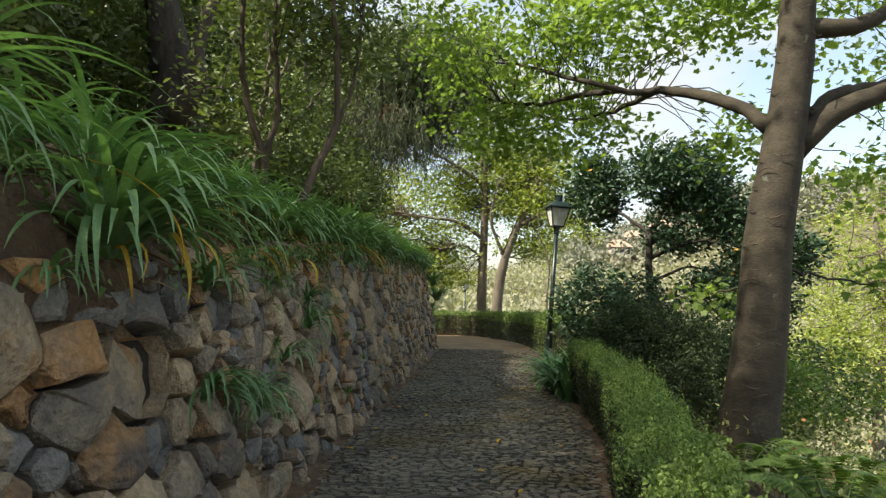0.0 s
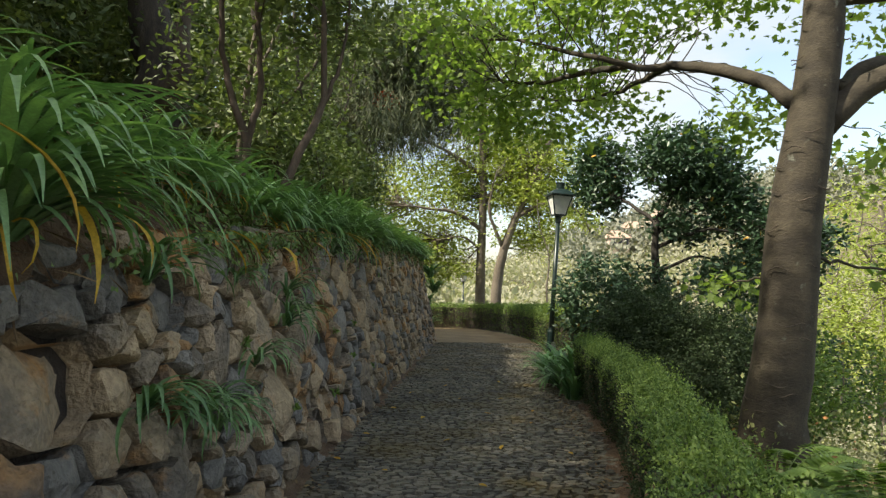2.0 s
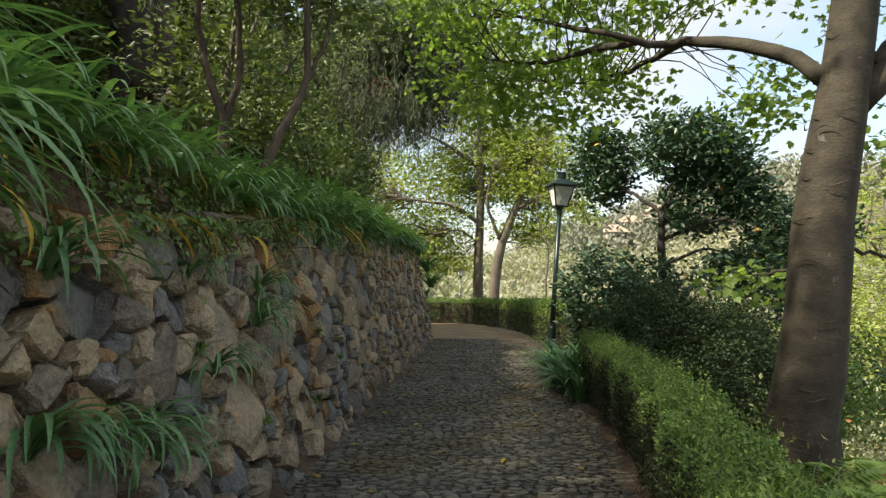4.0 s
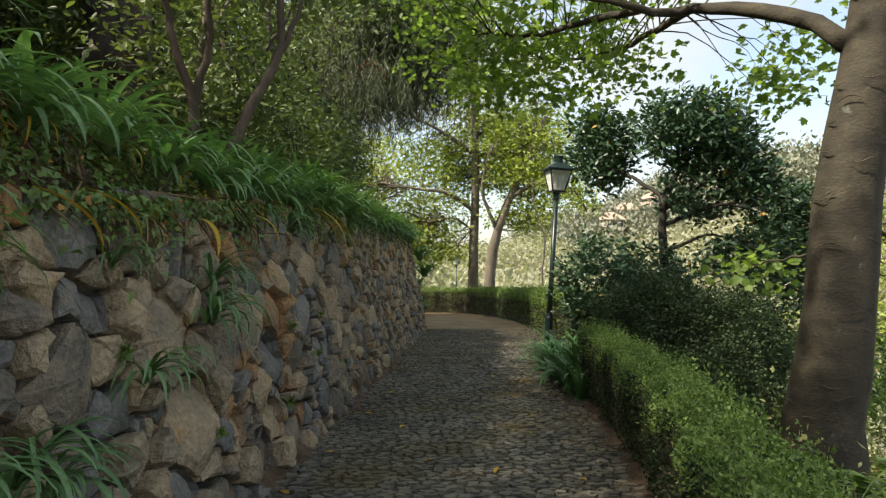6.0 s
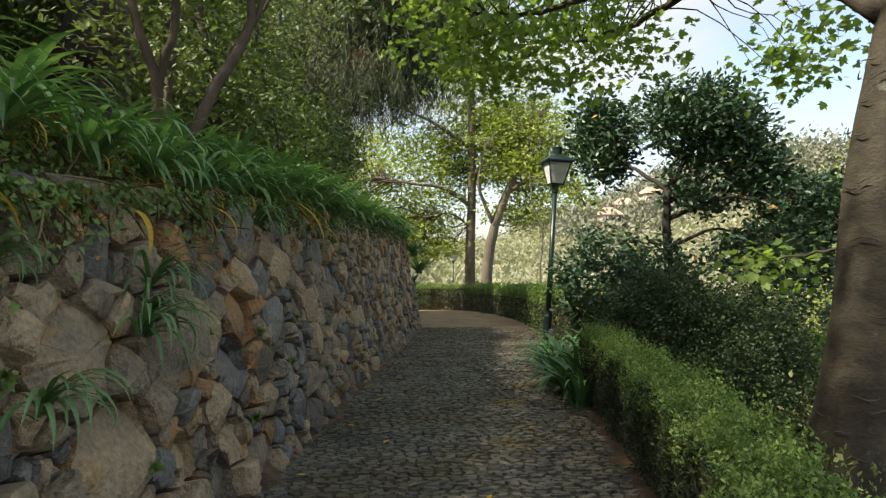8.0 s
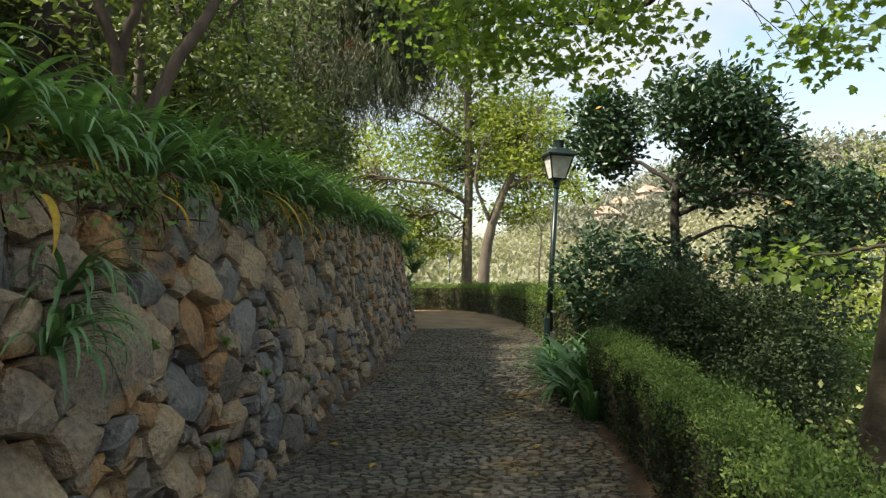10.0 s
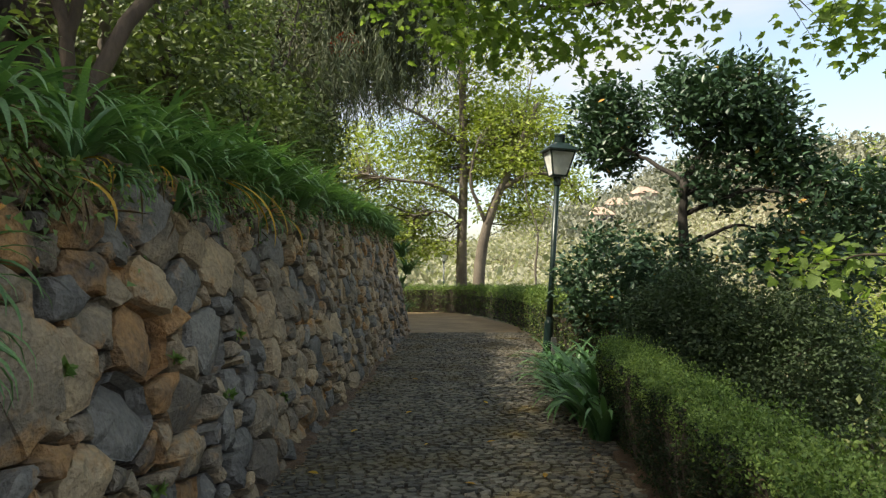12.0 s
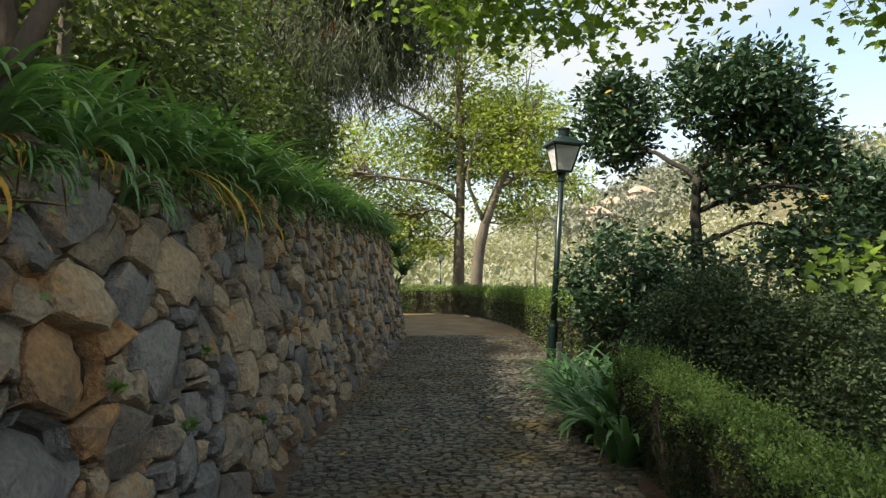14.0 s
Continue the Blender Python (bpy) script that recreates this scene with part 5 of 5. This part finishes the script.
for s, h, k in [(3.34, 1.33, 1.05), (3.14, 0.80, 1.0), (3.71, 0.70, 1.0), (3.4, 0.74, 0.9), (4.55, 0.87, 0.9), (5.49, 1.29, 1.0), (5.3, 1.05, 1.05), (5.42, 1.16, 0.8), (4.43, 1.36, 0.6), (3.83, 0.62, 0.8),
                (7.29, 1.74, 0.95), (7.4, 1.72, 0.8), (8.86, 1.80, 0.9), (8.1, 1.92, 0.9), (9.9, 1.95, 0.9), (6.6, 1.78, 0.7), (2.1, 1.30, 0.6)]:
    root = new("wall_tuft")
    p = wall_point(s, h, 0.05)
    root.location = p
    tagged(root, "small drooping tuft growing from a wall joint", "plant", "tufts in the wall")
    for _ in range(24):
        ob = new("leaf", TUFT[ar.integers(6)])
        ob.parent = root
        ob.rotation_euler = (radians(ar.uniform(-42, 0)), 0, radians(ar.normal(-100, 42)))
        ob.location = (0, ar.normal(0, 0.02), ar.normal(0, 0.012))
        c = k * ar.uniform(0.7, 1.05)
        ob.scale = (c, c, c)
# yellowed leaves hanging over the stones
for s, h, k in [(2.26, 1.72, 0.85), (2.66, 1.58, 0.8), (2.95, 1.56, 0.5), (3.88, 1.58, 0.5), (7.70, 2.0, 0.75), (7.95, 2.02, 1.05), (8.10, 2.04, 0.95), (7.88, 2.0, 0.8), (9.1, 1.9, 0.7), (5.3, 1.62, 0.5),
                (4.2, 1.62, 0.45), (6.2, 1.75, 0.5)]:
    p = wall_point(s, h, 0.13)
    v, f = blade(0.66 * k, 0.034, radians(95), 8, 0.3, 0.03, 0.1)
    ob = tagged(part("dead_leaf", turn_z(v, -90 + ar.normal(0, 25), -88), f, DRY, None, "", True), "yellowed strap leaf hanging over the stones", "leaf")
    ob.location = p


# little fleshy rosettes in the joints
for s, h in [(7.55, 0.66), (6.55, 0.42), (6.05, 1.02), (6.95, 0.95), (7.9, 1.0), (5.2, 0.5), (4.4, 1.0), (8.6, 0.45)]:
    p = wall_point(s, h, 0.05)
    m = 22
    d = unit(ar.normal(0, 1, (m, 3)) + np.array([0.7, 0, 0.2]))
    v, f = scatter(IVY_LEAF, d * 0.012, frames(d, ar.normal(0, 0.5, (m, 3)) + np.array([1, 0, 0.3])), ar.uniform(0.025, 0.055, m))
    ob = tagged(part("wall_plant", v, f, FERN), "small light green rosette rooted in a wall joint", "plant", "rosettes in the wall")
    ob.location = p
# a withered flower head on its stalk
wfl = new("withered_flower")
wfl.location = (-1.53, 4.63, 1.76)
tagged(wfl, "withered pale flower head on a green stalk", "flower")
part("stalk", *limb([(0, 0, 0), (0.06, 0.02, 0.25), (0.12, 0.05, 0.43)], 0.009, 0.006, 8, 6), FERN, wfl, "", True)
for i in range(11):
    d = unit(ar.normal(0, 1, 3) + np.array([0, 0, 0.1]))
    v, f = scatter(OVAL_LEAF, np.array([[0.12, 0.05, 0.44]]) + d * 0.01, frames(d[None], ar.normal(0, 1, (1, 3))), np.array([ar.uniform(0.03, 0.045)]))
    part("petal", v, f, PETAL, wfl)


# ivy, straw and litter along the top of the wall
def wall_top_cover():
    rng = np.random.default_rng(131)
    n = 29000
    s = np.concatenate([rng.uniform(0.5, 21.5, 21000), rng.uniform(3.0, 6.3, 8000)])
    drop = rng.exponential(0.085, n) * np.clip((s - 1.5) / 4, 0.3, 1) * (0.5 + 0.6 * np.sin(s * 1.7) ** 2) - 0.1
    P, N = [], []
    for a, d in zip(s, drop):
        H = wall_top(a) - lane_z(a)
        if d > 0:
            P.append(wall_point(a, H - d, 0.06 + rng.random() * 0.05))
            N.append((1, 0, 0.3))
        else:
            x = wall_point(a, H)[0] + d * 3.6
            P.append((x, a, bank_z(x, a) + 0.02 + rng.random() * 0.05))
            N.append((0.5, 0, 0.8))
    P, N = np.array(P), np.array(N)
    ax = rng.normal(0, 0.7, (n, 3)) + np.array([0.25, 0, -0.6])
    R = frames(ax, N + rng.normal(0, 0.35, (n, 3)))
    S = rng.uniform(0.020, 0.050, n)
    tagged(part("ivy", *scatter(IVY_LEAF, P, R, S), IVY), "small-leaved ivy trailing over the top of the wall", "ivy", kind="stuff")
    pick = rng.random(n) < 0.07
    Q = P[pick] + rng.normal(0, 0.04, (pick.sum(), 3))
    R = frames(rng.normal(0, 0.6, (len(Q), 3)) + np.array([0.3, 0, -0.8]), N[pick] + rng.normal(0, 0.4, (len(Q), 3)))
    tagged(part("dry_grass", *scatter(NEEDLE, Q, R, rng.uniform(0.08, 0.24, (len(Q), 1)) * np.array([0.35, 1, 1])), STRAW), "dry grass and roots hanging from the bank", "grass", kind="stuff")


wall_top_cover()
bank_v, bank_f = [], []
by = np.arange(-4, 22.2, 0.07)
for y in by:
    e = wall_foot(y) - 0.19 * (wall_top(y) - lane_z(y)) + 0.02 + 0.05 * math.exp(-((y - 2.2) / 0.5) ** 2)
    bank_v.append((e - 0.10, y, wall_top(y) - 0.22))
    for d in (0.0, 0.06, 0.12, 0.2, 0.35, 0.5, 0.8, 1.3, 2.0, 3.2):
        x = e - d + (0.025 * math.sin(11 * y + 31 * d) + 0.018 * math.sin(29 * y - 17 * d) if d < 0.4 else 0)
        bank_v.append((x, y, bank_z(x, y) + 0.03 * math.sin(7 * y + 9 * d) + 0.02 * math.sin(17 * y - 5 * d)))
for j in range(len(by) - 1):
    bank_f += [(j * 11 + i, (j + 1) * 11 + i, (j + 1) * 11 + i + 1, j * 11 + i + 1) for i in range(10)]
tagged(part("bank", bank_v, bank_f, SOIL, None, "", True), "reddish-brown soil bank above the stone wall", "bank", kind="structure")

# ---------------------------------------------------------------- undergrowth on the slope
def undergrowth():
    rng = np.random.default_rng(141)
    n = 1500
    x, y = rng.uniform(2.5, 14, n), rng.uniform(2.5, 30, n)
    h = rng.uniform(0.02, 0.35, n)
    x[1000:], y[1000:], h[1000:] = rng.uniform(3.8, 9, 500), rng.uniform(6, 15, 500), rng.uniform(0.1, 0.9, 500)
    c = np.c_[x, y, [slope_z(a, b) + q for a, b, q in zip(x, y, h)]]
    P, o, S = clusters(rng, c, 16, 0.16, 0.06, 0.8)
    tagged(part("undergrowth", *scatter(SMALL_LEAF, P, leaf_turns(rng, len(P), 0.5, -0.1, o), S * 1.2), SCRUB), "tangled low undergrowth with dry and reddish leaves", "undergrowth", kind="stuff")
    n = 9000
    x, y = rng.uniform(2.4, 12, n), rng.uniform(2.0, 24, n)
    P = np.c_[x, y, [slope_z(a, b) for a, b in zip(x, y)]]
    R = frames(rng.normal(0, 0.6, (n, 3)) + np.array([0, 0, 0.9]), rng.normal(0, 1, (n, 3)))
    tagged(part("grass", *scatter(NEEDLE, P, R, rng.uniform(0.12, 0.4, (n, 1)) * np.array([0.3, 1, 1])), STRAW), "dry straw-coloured grass and twigs on the slope", "grass", kind="stuff")


undergrowth()


def fern(x, y, seed, k=1.0):
    rng = np.random.default_rng(seed)
    root = new("fern")
    root.location = (x, y, slope_z(x, y))
    tagged(root, "light green fern among the undergrowth", "fern", "ferns on the slope")
    for i in range(9):
        a, L = i * 40 + rng.normal(0, 10), 0.75 * k * rng.uniform(0.8, 1.15)
        line = curve_through([(0, 0, 0), (0, L * 0.4, L * 0.5), (0, L * 0.85, L * 0.5)], 22)
        P = np.repeat(line[3:], 2, axis=0)
        sg = np.tile([1, -1], len(line) - 3)
        t = np.repeat(np.linspace(0, 1, len(line) - 3), 2)
        ax = np.c_[sg, 0.35 * np.ones(len(sg)), -0.25 * np.ones(len(sg))]
        v, f = scatter(SMALL_LEAF, P, frames(ax, np.tile([0, 0, 1.0], (len(P), 1))), 0.17 * k * np.sin(np.pi * (0.12 + 0.86 * t)) + 0.01)
        sv, sf = ring_tube(line, np.linspace(0.006, 0.002, 22), 4)
        pile = Pile()
        pile.add(v, [tuple(q) for q in f])
        pile.add(sv, sf)
        pv, pf = pile.arrays()
        part("frond", turn_z(pv, a), pf, FERN, root)


for i, (x, y, k) in enumerate([(2.75, 4.6, 1.0), (3.2, 5.4, 1.1), (3.6, 4.9, 1.0), (2.6, 5.8, 0.9), (4.3, 5.8, 1.1), (4.6, 6.8, 1.0), (5.3, 7.4, 1.1), (4.2, 8.2, 0.9)]):
    fern(x, y, 150 + i, k)

# ---------------------------------------------------------------- fallen leaves on the lane
fr = np.random.default_rng(161)
for i, (x, y) in enumerate([(-0.66, 6.67), (0.75, 9.0), (0.3, 5.1), (-0.2, 7.6), (0.55, 6.3), (0.9, 7.3), (-0.5, 9.3), (0.2, 8.9), (0.6, 4.6), (-0.35, 5.4), (1.0, 8.0), (0.0, 10.2), (0.4, 11.5),
                            (-0.55, 8.1), (1.1, 6.0), (0.1, 6.5), (-0.1, 12.4), (0.8, 10.6), (-0.75, 5.7), (0.45, 7.9)]):
    v, f = scatter(OVAL_LEAF, np.zeros((1, 3)), np.eye(3)[None], np.array([fr.uniform(0.05, 0.10)]))
    ob = part("fallen_leaf", v, [tuple(q) for q in f], DRY)
    ob.matrix_basis = pose(x, y, lane_z(y) + 0.028, fr.uniform(-12, 12), fr.uniform(-12, 12), fr.uniform(0, 360))
    tagged(ob, "withered orange leaf lying on the cobbles", "leaf", "fallen leaves")
# ---------------------------------------------------------------- litter at the foot of the wall and hedge
lt = np.random.default_rng(162)
n = 2600
y = lt.uniform(1, 20, n)
left = lt.random(n) < 0.5
x = np.where(left, [wall_foot(q) + 0.02 for q in y], [float(np.interp(q, [0, 4.5, 9, 16, 20], [1.0, 1.2, 1.55, 2.4, 2.6])) for q in y]) + np.where(left, 1, -1) * lt.exponential(0.07, n)
P = np.c_[x, y, [lane_z(q) + 0.012 for q in y]]
tagged(part("leaf_litter", *scatter(OVAL_LEAF, P, frames(lt.normal(0, 1, (n, 3)) * (1, 1, 0.15), np.tile([0, 0, 1.0], (n, 1)) + lt.normal(0, 0.3, (n, 3))), lt.uniform(0.015, 0.05, n)), STRAW),
       "brown leaf litter along the edges of the lane", "litter", kind="stuff")

# ---------------------------------------------------------------- cobbles
cr = np.random.default_rng(171)


def cobble(w, d, rng):
    """A worn cobble: uneven six-sided top, rounded shoulder."""
    k = [(-0.5, -0.3), (-0.28, -0.5), (0.3, -0.5), (0.5, -0.22), (0.5, 0.26), (0.25, 0.5), (-0.3, 0.5), (-0.5, 0.25)]
    base = np.array([(a * w, b * d) for a, b in k]) + rng.normal(0, 0.007, (8, 2))
    t = rng.normal(0, 0.05, 2)
    v = [(a, b, -0.016) for a, b in base] + [(a * 0.88, b * 0.84, 0.012 + t[0] * a + t[1] * b) for a, b in base]
    f = [(r * 8 + i, r * 8 + (i + 1) % 8, (r + 1) * 8 + (i + 1) % 8, (r + 1) * 8 + i) for r in range(1) for i in range(8)] + [tuple(range(8, 16))]
    return np.array(v), f


COBBLES = [cobble(cr.uniform(0.058, 0.10), cr.uniform(0.036, 0.050), cr) for _ in range(24)]
COBBLE_MESH = [mesh_data("cobblestone", v, f, COBBLE) for v, f in COBBLES]
many, near_cobbles = Pile(), []
row, y = 0, -1.0
while y < 20.4:
    x0, x1 = wall_foot(y) + 0.02, float(np.interp(y, [-4, 4.5, 9, 16, 20], [1.15, 1.28, 1.7, 2.55, 2.65]))
    x = x0 + cr.uniform(0, 0.05)
    while x < x1:
        i = cr.integers(24)
        w = np.ptp(COBBLES[i][0][:, 0])
        yy = y + 0.03 * math.sin(x * 2.2 + y * 0.7) + cr.normal(0, 0.009)
        z = lane_z(yy) + cr.normal(0, 0.0045) + 0.008 * math.sin(3 * x) * math.sin(1.7 * yy)
        a = cr.normal(0, 11)
        if 4.2 < y < 4.75 and len(near_cobbles) < 300:
            near_cobbles.append((i, x + w / 2, yy, z, a))
        else:
            many.add(turn_z(COBBLES[i][0], a, 0, (x + w / 2, yy, z)), COBBLES[i][1])
        x += w + cr.uniform(0.002, 0.012)
    y += 0.049 + cr.normal(0, 0.002)
    row += 1
tagged(part("cobbling", *many.arrays(), COBBLE, pavement), kind="stuff")
for i, x, y, z, a in near_cobbles:
    ob = new("cobblestone", COBBLE_MESH[i])
    ob.parent = pavement
    ob.matrix_basis = pose(x, y, z, 0, 0, a)
for (v, f), k in single:
    part("stone", v, f, STONE_MATS[k], stone_wall)
